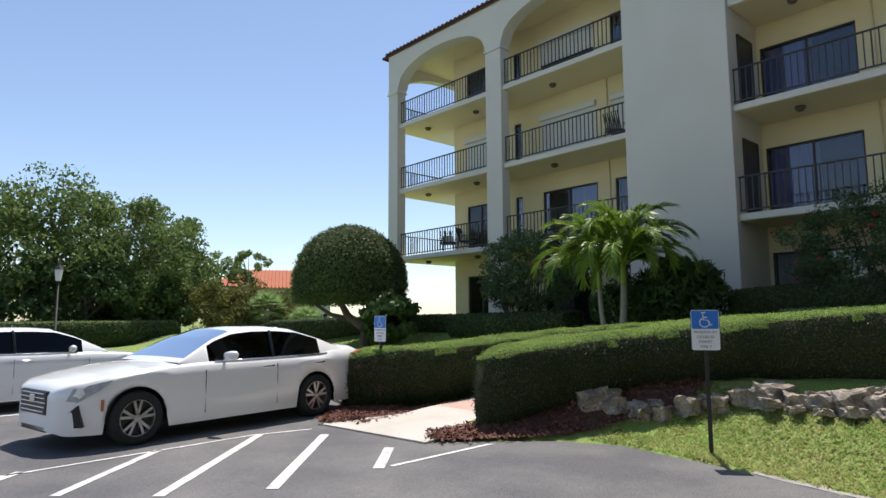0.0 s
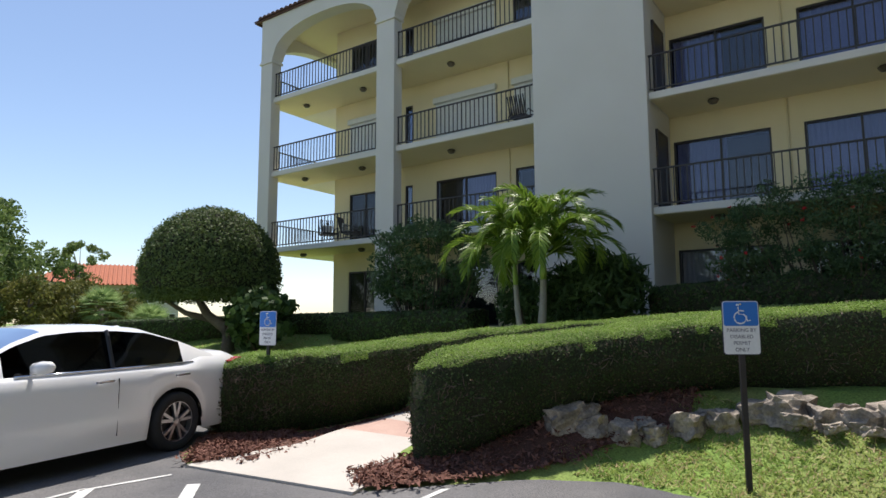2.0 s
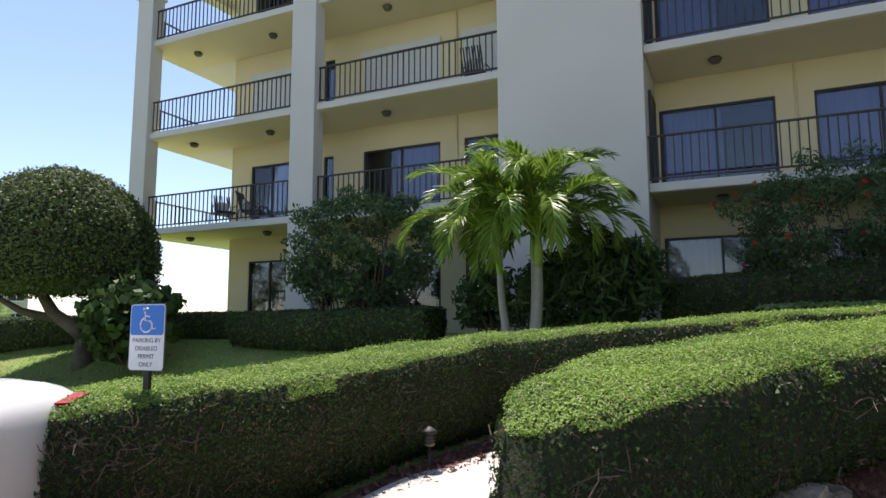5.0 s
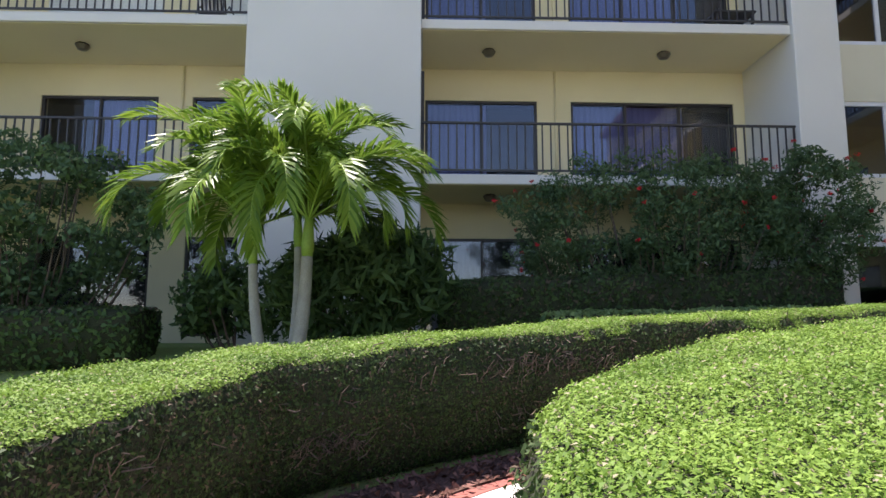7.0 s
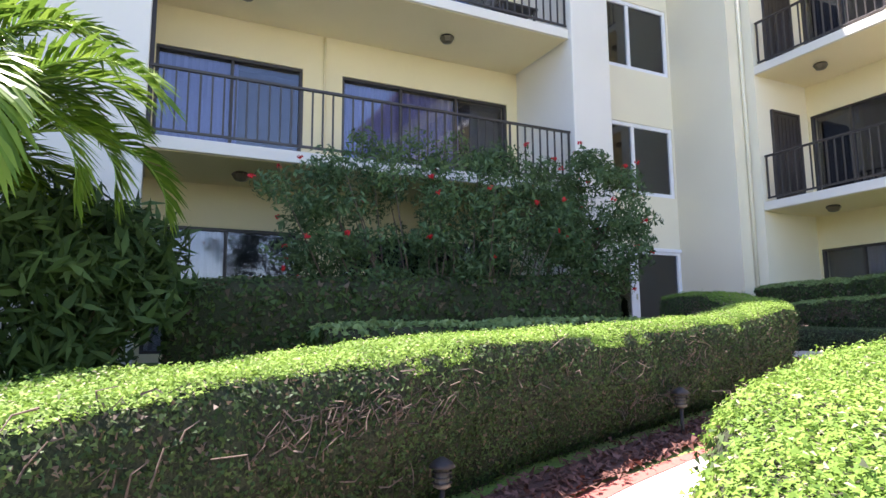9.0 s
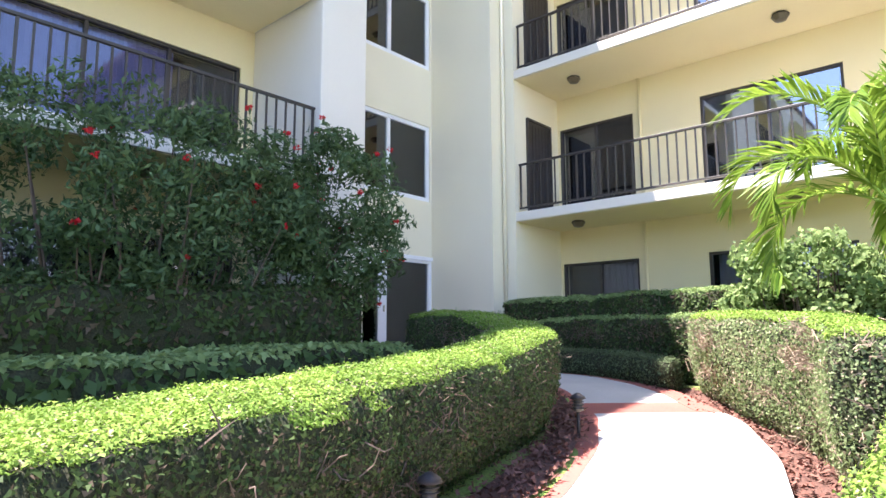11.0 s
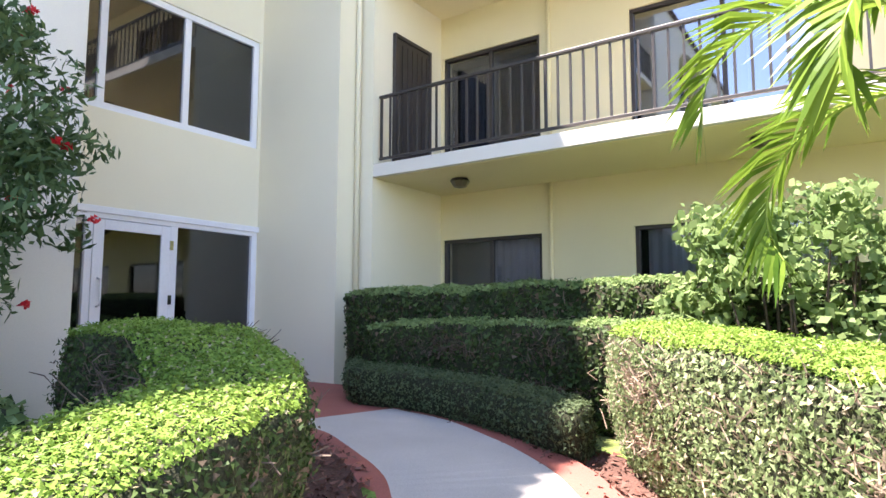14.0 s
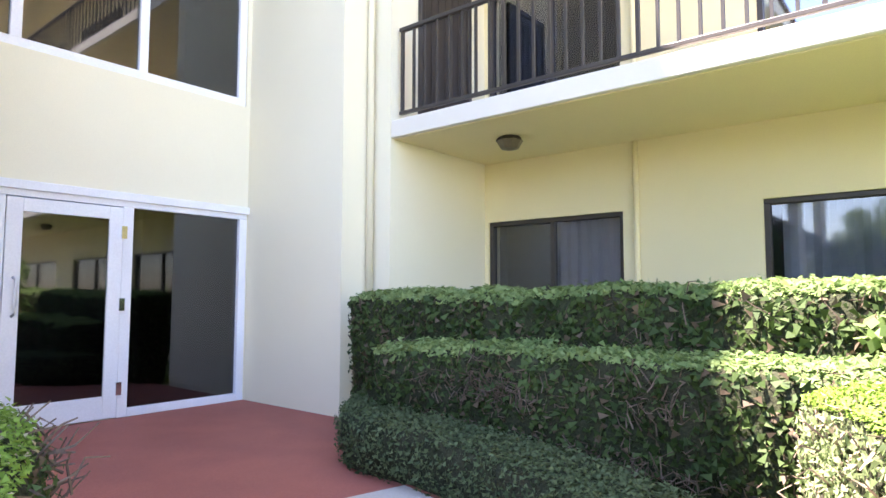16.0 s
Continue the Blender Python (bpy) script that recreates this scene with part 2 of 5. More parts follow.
def cells_around(a0, a1, z0, z1, holes):
    """Rectangles (a, b, za, zb) that fill a wall round its openings."""
    cuts = sorted({a0, a1, *[h[0] for h in holes], *[h[1] for h in holes]})
    out = []
    for a, b in zip(cuts, cuts[1:]):
        gaps = sorted((h[2], h[3]) for h in holes if h[0] <= a + 1e-6 and h[1] >= b - 1e-6)
        z = z0
        for g0, g1 in gaps:
            if g0 > z + 1e-6:
                out.append((a, b, z, g0))
            z = max(z, g1)
        if z < z1 - 1e-6:
            out.append((a, b, z, z1))
    return out


def wall_x(name, x0, x1, y0, y1, z0, z1, holes, mat):
    return boxes(name, [(x0, x1, a, b, c, d) for a, b, c, d in cells_around(y0, y1, z0, z1, holes)], mat)


def wall_y(name, y0, y1, x0, x1, z0, z1, holes, mat):
    return boxes(name, [(a, b, y0, y1, c, d) for a, b, c, d in cells_around(x0, x1, z0, z1, holes)], mat)


def tube(verts, faces, pts, radii, sides=8, close=True):
    """Adds a tapered tube along pts to the lists."""
    base = len(verts)
    for i, p in enumerate(pts):
        p = Vector(p)
        d = (Vector(pts[min(i + 1, len(pts) - 1)]) - Vector(pts[max(i - 1, 0)])).normalized()
        a = d.orthogonal().normalized() if abs(d.z) < 0.95 else Vector((1, 0, 0)).cross(d).normalized()
        b = d.cross(a)
        for s in range(sides):
            t = 2 * math.pi * s / sides
            verts.append(tuple(p + (a * math.cos(t) + b * math.sin(t)) * radii[i]))
    for i in range(len(pts) - 1):
        for s in range(sides):
            s2 = (s + 1) % sides
            faces.append((base + i * sides + s, base + i * sides + s2, base + (i + 1) * sides + s2, base + (i + 1) * sides + s))
    if close:
        faces.append(tuple(base + s for s in reversed(range(sides))))
        faces.append(tuple(base + (len(pts) - 1) * sides + s for s in range(sides)))


RNG = np.random.default_rng(7)


def leaf_mesh(name, pos, nor, size, mat, parent=None, slim=0.55, spread=0.7, vary=0.4, hang=0.0):
    """One mesh of many small leaves at pos, facing about nor."""
    n = len(pos)
    r = RNG.normal(size=(n, 3))
    nn = nor + r * spread
    nn /= np.linalg.norm(nn, axis=1)[:, None] + 1e-9
    u = RNG.normal(size=(n, 3))
    u[:, 2] -= hang
    u -= nn * (u * nn).sum(1)[:, None]
    u /= np.linalg.norm(u, axis=1)[:, None] + 1e-9
    w = np.cross(nn, u)
    s = (size * (1 + vary * RNG.uniform(-1, 1, n)))[:, None]
    k = 3 if size < 0.08 else 4
    v = np.empty((n, k, 3))
    if k == 3:
        v[:, 0] = pos + w * s * slim * 0.6 - u * s * 0.45
        v[:, 1] = pos + u * s * 0.55 - nn * s * 0.1
        v[:, 2] = pos - w * s * slim * 0.6 - u * s * 0.35
    else:
        v[:, 0] = pos - u * s * 0.5
        v[:, 1] = pos + w * s * slim * 0.5 - u * s * 0.02
        v[:, 2] = pos + u * s * 0.5 - nn * s * 0.1
        v[:, 3] = pos - w * s * slim * 0.5 - u * s * 0.02
    me = bpy.data.meshes.new(name)
    me.vertices.add(k * n)
    me.vertices.foreach_set("co", v.ravel())
    me.loops.add(k * n)
    me.loops.foreach_set("vertex_index", np.arange(k * n, dtype=np.int32))
    me.polygons.add(n)
    me.polygons.foreach_set("loop_start", np.arange(0, k * n, k, dtype=np.int32))
    me.materials.append(mat)
    me.update(calc_edges=True)
    ob = new(name, me)
    if parent:
        ob.parent = parent
    return tagged(ob, kind="stuff")


# ---- the ground's shape ----
KY = [-200, -40, 0, 2.27, 3.1, 4.57, 5.3, 5.8, 6.3, 8.4, 9.2, 9.9, 11, 20, 60, 200]
KX = [4.0, 5.0, 6.2, 6.6, 6.8, 7.05, 6.7, 6.1, 5.5, 5.2, 5.6, 6.6, 6.9, 7.2, 7.5, 7.5]


def edge_x(y):
    return float(np.interp(y, KY, KX))


def step(a, b, v):
    t = min(max((v - a) / (b - a), 0), 1)
    return t * t * (3 - 2 * t)


MOUND = [(7.3, 5.9, 0.10), (7.8, 5.45, 0.26), (8.3, 4.8, 0.32), (8.75, 3.9, 0.32), (9.0, 2.6, 0.28), (9.1, 1.0, 0.25), (9.1, -2.0, 0.22)]


def mound(x, y):
    """Earth heaped behind the row of rocks, along the hedge's foot."""
    if not (6.3 < x < 10 and -3 < y < 7):
        return 0.0
    best = 0.0
    for (ax, ay, ah), (bx, by, bh) in zip(MOUND, MOUND[1:]):
        ux, uy = bx - ax, by - ay
        t = min(max(((x - ax) * ux + (y - ay) * uy) / (ux * ux + uy * uy), 0), 1)
        q = ((x - ax - t * ux) ** 2 + (y - ay - t * uy) ** 2) / 0.16
        best = max(best, (ah + (bh - ah) * t) * math.exp(-q))
    return best * step(-3, -1.5, y)


def ground_z(x, y):
    """The bank that climbs from the parking lot to the building."""
    plane = 0.25 + 0.089 * (x - 5.8) - 0.058 * (min(y, 14) - 6.87)
    plane = min(max(plane, 0.28), 1.42)
    up = plane + (1.45 - plane) * step(11.8, 15.5, x) * (1 if y > 2 else step(-1, 2, y) if y > -1 else 0)
    up = up + (1.5 - up) * step(12.6, 14.4, x) * step(2.5, 0.5, y)
    d = x - edge_x(y)
    z = 0.27 + (up - 0.27) * step(-0.1, 1.7, d)
    far = step(30, 60, max(abs(x), abs(y)))
    return z + mound(x, y) + (0.25 - z) * far


def lines(parts):
    out = []
    for a, b, n in parts:
        out += list(np.linspace(a, b, n, endpoint=False))
    return out + [parts[-1][1]]


gx = lines([(-1500, -60, 6), (-60, 0, 12), (0, 5, 10), (5, 19, 70), (19, 40, 14), (40, 1500, 10)])
gy = lines([(-1500, -60, 6), (-60, -8, 16), (-8, 24, 130), (24, 70, 23), (70, 1500, 10)])
gv, gf = [], []
for yy in gy:
    for xx in gx:
        zz = ground_z(xx, yy)
        if xx < edge_x(yy) + 0.0 and abs(yy) < 100 and xx > -90:
            zz = 0.2
        gv.append((xx, yy, zz + 0.006 * noise.noise((xx * 1.3, yy * 1.3, 0))))
W_ = len(gx)
for j in range(len(gy) - 1):
    for i in range(W_ - 1):
        gf.append((j * W_ + i, j * W_ + i + 1, (j + 1) * W_ + i + 1, (j + 1) * W_ + i))
ground = tagged(mesh("ground", gv, gf, SOIL, smooth=True), "grassy ground rising from the parking lot to the building", "ground", kind="structure")

ay = lines([(-100, -8, 12), (-8, 24, 160), (24, 45, 8)])
av, af = [], []
for j, yy in enumerate(ay):
    e = edge_x(yy) + 0.02 + 0.03 * noise.noise((yy * 2.1, 3, 0))
    for i, xx in enumerate((-85, -30, -10, 0, 3, e - 0.3, e)):
        av.append((xx, yy, 0.25 if i < 6 else 0.262))
    av.append((e + 0.01, yy, 0.15))
for j in range(len(ay) - 1):
    for i in range(7):
        af.append((j * 8 + i, j * 8 + i + 1, (j + 1) * 8 + i + 1, (j + 1) * 8 + i))
tagged(mesh("road", av, af, ASPHALT), "sun-bleached grey asphalt of the parking lot", "parking lot", kind="structure")


def strip(name, a, b, w, mat=PAINTLINE, z=0.256):
    d = (Vector(b) - Vector(a)).normalized()
    p = Vector((-d.y, d.x)) * w / 2
    a, b = Vector(a), Vector(b)
    c = [a - p, b - p, b + p, a + p]
    return mesh(name, [(q.x, q.y, z) for q in c] + [(q.x, q.y, z - 0.004) for q in c],
                [(0, 1, 2, 3), (4, 7, 6, 5), (0, 4, 5, 1), (1, 5, 6, 2), (2, 6, 7, 3), (3, 7, 4, 0)], mat)


for a, b, w in [((4.86, 7.75), (3.05, 5.69), 0.12), ((4.97, 6.45), (4.24, 5.67), 0.12), ((4.22, 8.37), (2.2, 6.16), 0.11),
                ((2.86, 8.24), (1.52, 6.8), 0.10), ((1.45, 8.08), (0.3, 6.9), 0.10), ((4.4, 5.66), (6.05, 5.76), 0.06), ((4.22, 8.37), (4.95, 8.25), 0.05),
                ((0.2, 7.85), (4.22, 8.40), 0.05), ((-4.0, 12.9), (6.2, 12.9), 0.10), ((-4.0, 16.0), (6.4, 16.0), 0.10)]:
    tagged(strip("painted_line", a, b, w), "worn white painted parking line on asphalt", "road marking", "parking lines", kind="structure")

# ---- the main building ----
FLOORS = [4.48, 7.40, 10.32]      # tops of the balcony slabs
BASE, EAVE = 1.53, 13.6
BACK, FRONT = 18.46, 16.62

# openings of the back wall: y from, y to, height of head over the slab, kind
BAY_L = [(17.30, 18.87), (15.82, 16.16), (12.40, 14.80), (10.15, 11.70)]
BAY_R = [(4.48, 6.85), (0.25, 3.76)]


def window_unit(name, y0, y1, z0, z1, x, frame_mat, panes, fill, axis="x", glass=PANE, curtain=None, label="", deep=0.5, rail=0.05):
    """A window or sliding door in an opening: frame, mullions, panes, and the dim room or curtain behind."""
    root = empty(name)
    w = rail

    def put(nm, cs, mat, bev=0.0):
        if axis == "x":
            return boxes(nm, cs, mat, root, bev)
        return boxes(nm, [(c[2], c[3], x - (c[1] - x), x - (c[0] - x), c[4], c[5]) for c in cs], mat, root, bev)
    put("frame", [(x - 0.03, x + 0.06, y0, y1, z1 - w, z1), (x - 0.03, x + 0.06, y0, y1, z0, z0 + w),
                  (x - 0.03, x + 0.06, y0, y0 + w, z0 + w, z1 - w), (x - 0.03, x + 0.06, y1 - w, y1, z0 + w, z1 - w)], frame_mat, 0.006)
    cuts = [y0 + w, *panes, y1 - w]
    for m in panes:
        put("mullion", [(x - 0.025, x + 0.05, m - w / 2, m + w / 2, z0 + w, z1 - w)], frame_mat, 0.005)
    for a, b in zip(cuts, cuts[1:]):
        g = put("pane", [(x + 0.012, x + 0.02, a, b, z0 + w, z1 - w)], glass)
        g.visible_shadow = False
    # Added near-black box: dimness by colour, sides keep skylight out.
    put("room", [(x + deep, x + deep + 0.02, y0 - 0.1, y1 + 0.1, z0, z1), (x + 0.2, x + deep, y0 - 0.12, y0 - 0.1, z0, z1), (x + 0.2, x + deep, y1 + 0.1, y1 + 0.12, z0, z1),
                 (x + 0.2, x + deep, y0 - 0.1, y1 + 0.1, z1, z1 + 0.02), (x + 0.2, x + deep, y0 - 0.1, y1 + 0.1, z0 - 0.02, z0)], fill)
    if curtain:
        a, b, mat = curtain
        n = max(6, int((b - a) / 0.06))
        v, f = [], []
        for i in range(n + 1):
            yy = a + (b - a) * i / n
            dx = x + 0.12 + (0.03 if i % 2 else 0)
            for zz in (z0 + 0.04, z1 - 0.04):
                v.append((dx, yy, zz) if axis == "x" else (yy, x - (dx - x), zz))
        f = [(2 * i, 2 * i + 2, 2 * i + 3, 2 * i + 1) for i in range(n)]
        mesh("curtain", v, f, mat, root)
    return tagged(root, label, "window")


def shutter_unit(y0, y1, z0, z1, x):
    root = empty("roller_shutter")
    n = int((z1 - z0 - 0.2) / 0.09)
    boxes("box", [(x - 0.16, x + 0.02, y0 - 0.05, y1 + 0.05, z1 - 0.2, z1)], SHUTTER, root, 0.01)
    boxes("curtain", [(x - 0.04, x + 0.01, y0, y1, z0 + i * 0.09, z0 + i * 0.09 + 0.084) for i in range(n + 1)], SHUTTER, root)
    return tagged(root, "pale closed roller shutter over a balcony door", "shutter", "roller shutters")


holes = []
levels = [BASE] + FLOORS
for k, z in enumerate(levels):
    hi = 2.05
    for a, b in BAY_L + BAY_R:
        holes.append((a, b, z + (0.03 if k else 0.05), z + hi))
wall_main = tagged(wall_x("wall_main", BACK, BACK + 0.25, -0.3, 19.66, 0.3, EAVE, holes, CREAM), "cream stucco back wall behind the balconies", "wall", kind="structure")
for k, z in enumerate(levels):
    for i, (a, b) in enumerate(BAY_L + BAY_R):
        z0, z1 = z + (0.03 if k else 0.05), z + 2.05
        if k in (2,) and i in (0, 2, 3) or k == 3 and i == 2:
            shutter_unit(a, b, z0 + (0 if k == 2 else 1.1), z1, BACK + 0.03)
            # Added near-black panel in place of the dim room behind the slats.
            tagged(boxes("dim_panel", [(BACK + 0.1, BACK + 0.2, a, b, z0, z1)], DARKROOM), "near-black panel for the dim room behind a shutter", "wall", kind="structure")
            continue
        n = 3 if b - a > 3 else 2 if b - a > 1 else 1
        panes = [a + (b - a) * j / n for j in range(1, n)]
        cur = None
        if k in (1, 2) and i >= 4:
            cur = (a + (b - a) * 0.45, b - 0.06, CURTAIN) if i == 4 else (a + (b - a) * 0.3, b - 0.06, CURTAIN)
        elif k == 1 and i == 2:
            cur = (a + 0.06, b - 1.0, CURTAIN)
        elif k == 1 and i == 0:
            cur = (a + 0.06, b - 0.06, CURTAIN)
        elif k == 0 and i == 4:
            cur = (a + (b - a) * 0.5, b - 0.06, CURTAIN_W)
        window_unit("sliding_door", a, b, z0, z1, BACK + 0.06, BRONZE, panes, DARKROOM, curtain=cur,
                    label="dark bronze sliding glass door with curtains behind" if cur else "dark bronze sliding glass door to a dim room")
# doors in the side walls of the right bay are plain dark leaves
for z in FLOORS[:2]:
    d = empty("side_door")
    boxes("leaf", [(17.15, 17.95, 6.885, 6.93, z + 0.02, z + 2.03)], BRONZE, d, 0.01)
    boxes("frame", [(17.08, 17.15, 6.87, 6.93, z + 0.02, z + 2.1), (17.95, 18.02, 6.87, 6.93, z + 0.02, z + 2.1), (17.15, 17.95, 6.87, 6.93, z + 2.03, z + 2.1)], BRONZE, d, 0.008)
    tagged(d, "dark closed door at the balcony's end", "door", "balcony end doors")

tagged(boxes("pier", [(FRONT - 0.12, BACK, 6.93, 10.07, 0.3, EAVE)], STUCCO, bevel=0.02), "broad blank off-white stucco pier of the facade", "wall", kind="structure")
for y0, y1, x1 in [(15.08, 15.85, 16.92), (21.2, 21.85, 16.95)]:
    c = empty("column")
    boxes("shaft", [(FRONT - 0.12, x1, y0, y1, 0.3, 11.72)], STUCCO, c, 0.02)
    boxes("cap", [(FRONT - 0.17, x1 + 0.05, y0 - 0.05, y1 + 0.05, 11.72, 11.80), (FRONT - 0.14, x1 + 0.02, y0 - 0.02, y1 + 0.02, 11.80, 11.88)], STUCCO, c, 0.01)
    tagged(c, "tall square off-white stucco column of the balconies", "column", "facade columns", kind="structure")
c = empty("column")
boxes("shaft", [(FRONT - 0.05, BACK, -0.85, 0.02, 0.3, EAVE)], STUCCO, c, 0.02)
tagged(c, "off-white stucco end pier beside the entrance wing", "column", "facade columns", kind="structure")

for z in FLOORS:
    tagged(boxes("balcony_slab_left", [(FRONT, BACK, 10.07, 21.75, z - 0.18, z), (BACK, 24.0, 19.66, 21.75, z - 0.18, z)], STUCCO, bevel=0.012), "white edged concrete balcony slab", "balcony", "balcony slabs", kind="structure")
    tagged(boxes("balcony_slab_right", [(FRONT + 0.03, BACK, 0.02, 6.93, z - 0.18, z)], STUCCO, bevel=0.012), "white edged concrete balcony slab", "balcony", "balcony slabs", kind="structure")
    tagged(boxes("ceiling", [(FRONT + 0.06, BACK - 0.003, 10.1, 21.6, z - 0.19, z - 0.182), (FRONT + 0.08, BACK - 0.003, 0.05, 6.9, z - 0.19, z - 0.182)], CREAM), "cream underside of a balcony", "ceiling", kind="structure")

# top arches of the left bays


def arch_wall(y0, y1, z_spring, rise, top, x0, x1, n=28):
    v, f = [], []
    for i in range(n + 1):
        t = i / n
        y = y0 + (y1 - y0) * t
        s = 2 * t - 1
        z = z_spring + rise * (1 - abs(s) ** 2.3) ** (1 / 2.0)
        v += [(x0, y, z), (x0, y, top), (x1, y, top), (x1, y, z)]
    for i in range(n):
        o, p = 4 * i, 4 * i + 4
        f += [(o, p, p + 1, o + 1), (o + 1, p + 1, p + 2, o + 2), (o + 2, p + 2, p + 3, o + 3), (o + 3, p + 3, p, o)]
    return v, f


for y0, y1 in [(15.85, 21.2), (10.07, 15.08)]:
    v, f = arch_wall(y0, y1, 11.9, 1.1, EAVE, FRONT - 0.12, FRONT + 0.4)
    tagged(mesh("arch", v, f, STUCCO), "off-white stucco arch over the top balcony", "wall", "arches", kind="structure")
tagged(boxes("wall_over_columns", [(FRONT - 0.12, FRONT + 0.4, 15.08, 15.85, 11.88, EAVE), (FRONT - 0.12, 16.95, 21.2, 21.85, 11.88, EAVE), (FRONT - 0.1, FRONT + 0.4, 0.02, 6.93, 12.7, EAVE)], STUCCO), "stucco wall over the columns", "wall", kind="structure")
v, f = arch_wall(16.95, 24.0, 11.9, 1.1, EAVE, 0, 0.4)
tagged(mesh("side_arch", [(y, 21.85 - x, z) for x, y, z in v], [tuple(reversed(q)) for q in f], STUCCO), "stucco arch at the building's end", "wall", "arches", kind="structure")
tagged(boxes("ceiling_top", [(FRONT + 0.3, BACK - 0.003, 0.05, 21.5, 13.2, 13.3), (BACK, 24, 19.7, 21.5, 13.2, 13.3)], CREAM), "cream ceiling over the top balcony", "ceiling", kind="structure")
tagged(boxes("wall_end", [(BACK + 0.25, 30, 19.41, 19.66, 0.3, EAVE)], CREAM_PALE), "cream stucco end wall of the building", "wall", kind="structure")
tagged(boxes("column_back", [(23.6, 24.3, 20.87, 21.85, 0.3, EAVE)], STUCCO), "stucco column at the building's far corner", "column", kind="structure")
tagged(boxes("wall_rear", [(30, 30.3, -20, 19.66, 0.3, EAVE)], CREAM_PALE), "plain rear wall of the building", "wall", kind="structure")

# roof: deck, fascia and a row of barrel tiles
roof = empty("roof")
rv = [(FRONT - 0.20, -0.9, EAVE + 0.02), (FRONT - 0.20, 22.3, EAVE + 0.02), (30.5, 22.3, EAVE + 0.02), (30.5, -0.9, EAVE + 0.02),
      (21.5, -0.9, EAVE + 1.9), (21.5, 17.2, EAVE + 1.9), (26, 17.2, EAVE + 1.9), (26, -0.9, EAVE + 1.9)]
mesh("deck", rv, [(0, 1, 5, 4), (1, 2, 6, 5), (2, 3, 7, 6), (4, 5, 6, 7), (0, 4, 7, 3), (3, 2, 1, 0)], ROOFTILE, roof)
boxes("fascia", [(FRONT - 0.185, FRONT - 0.135, -0.9, 22.25, EAVE - 0.06, EAVE + 0.04), (FRONT - 0.135, 30, 22.19, 22.25, EAVE - 0.06, EAVE + 0.04)], ROOFTILE, roof)
tv, tf = [], []
for s in range(7):
    t = math.pi * s / 6
    for x, r in ((-0.05, 0.11), (2.2, 0.085)):
        tv.append((x, r * math.cos(t), x * 0.37 + r * math.sin(t)))
for s in range(6):
    tf.append((2 * s, 2 * s + 1, 2 * s + 3, 2 * s + 2))
tf.append(tuple(range(0, 14, 2)))
tile_mesh = bpy.data.meshes.new("tile")
tile_mesh.from_pydata(tv, [], tf)
tile_mesh.materials.append(ROOFTILE)
for i in range(86):
    o = new("tile", tile_mesh)
    o.parent = roof
    o.location = (FRONT - 0.20, 0.6 + i * 0.25, EAVE + 0.03)
tagged(roof, "brown clay barrel tile roof with an overhanging eave", "roof", kind="structure")

# ---- railings ----
bal_mesh = bpy.data.meshes.new("baluster")
bal_mesh.from_pydata(cell(-0.012, 0.012, -0.012, 0.012, 0, 0.9), [], CUBE_F)
bal_mesh.materials.append(RAIL)


def railing(a, b, z, step_=0.155):
    """A railing from a to b (x, y): two rails and square balusters."""
    a, b = Vector(a), Vector(b)
    d = b - a
    root = empty("balcony_railing", (a.x, a.y, z))
    ang = math.atan2(d.y, d.x)
    root.rotation_euler = (0, 0, ang)
    boxes("top_rail", [(0, d.length, -0.028, 0.028, 0.95, 0.99)], RAIL, root, 0.006)
    boxes("bottom_rail", [(0, d.length, -0.02, 0.02, 0.075, 0.11)], RAIL, root, 0.004)
    n = int(d.length / step_)
    for i in range(n + 1):
        o = new("baluster", bal_mesh)
        o.parent = root
        o.location = (0.03 + (d.length - 0.06) * i / n, 0, 0.09)
        if i % 8 == 0:
            o.scale = (1.25, 1.25, 1.0)
    return tagged(root, "dark bronze metal balcony railing with upright bars", "railing", "balcony railings")


for z in FLOORS:
    railing((FRONT + 0.08, 15.85), (FRONT + 0.08, 21.2), z)
    railing((FRONT + 0.08, 10.07), (FRONT + 0.08, 15.08), z)
    railing((16.95, 21.6), (23.6, 21.6), z)
    railing((FRONT + 0.1, 0.02), (FRONT + 0.1, 6.93), z)


def ceiling_lamp(x, y, z):
    root = empty("ceiling_lamp", (x, y, z))
    root.scale = (1.08, 1.08, 1.08)
    v, f = [], []
    for r, h in ((0.10, 0), (0.12, -0.02), (0.13, -0.04), (0.085, -0.11), (0.02, -0.125)):
        for s in range(8):
            v.append((r * math.cos(s * math.pi / 4), r * math.sin(s * math.pi / 4), h))
    for i in range(4):
        for s in range(8):
            f.append((i * 8 + s, i * 8 + (s + 1) % 8, i * 8 + 8 + (s + 1) % 8, i * 8 + 8 + s))
    f.append(tuple(range(32, 40)))
    mesh("housing", v[:24], [q for q in f if max(q) < 24], BRONZE, root)
    mesh("lens", [(q[0] * 0.97, q[1] * 0.97, q[2]) for q in v[16:]], [tuple(i - 16 for i in q) for q in f if min(q) >= 16], LAMPGLASS, root)
    return tagged(root, "small bronze ceiling lamp, unlit, under a balcony", "lamp", "balcony lamps")


for z in FLOORS:
    for y in (20.3, 17.35, 13.5, 5.6, 2.1):
        ceiling_lamp(17.5, y, z - 0.19)


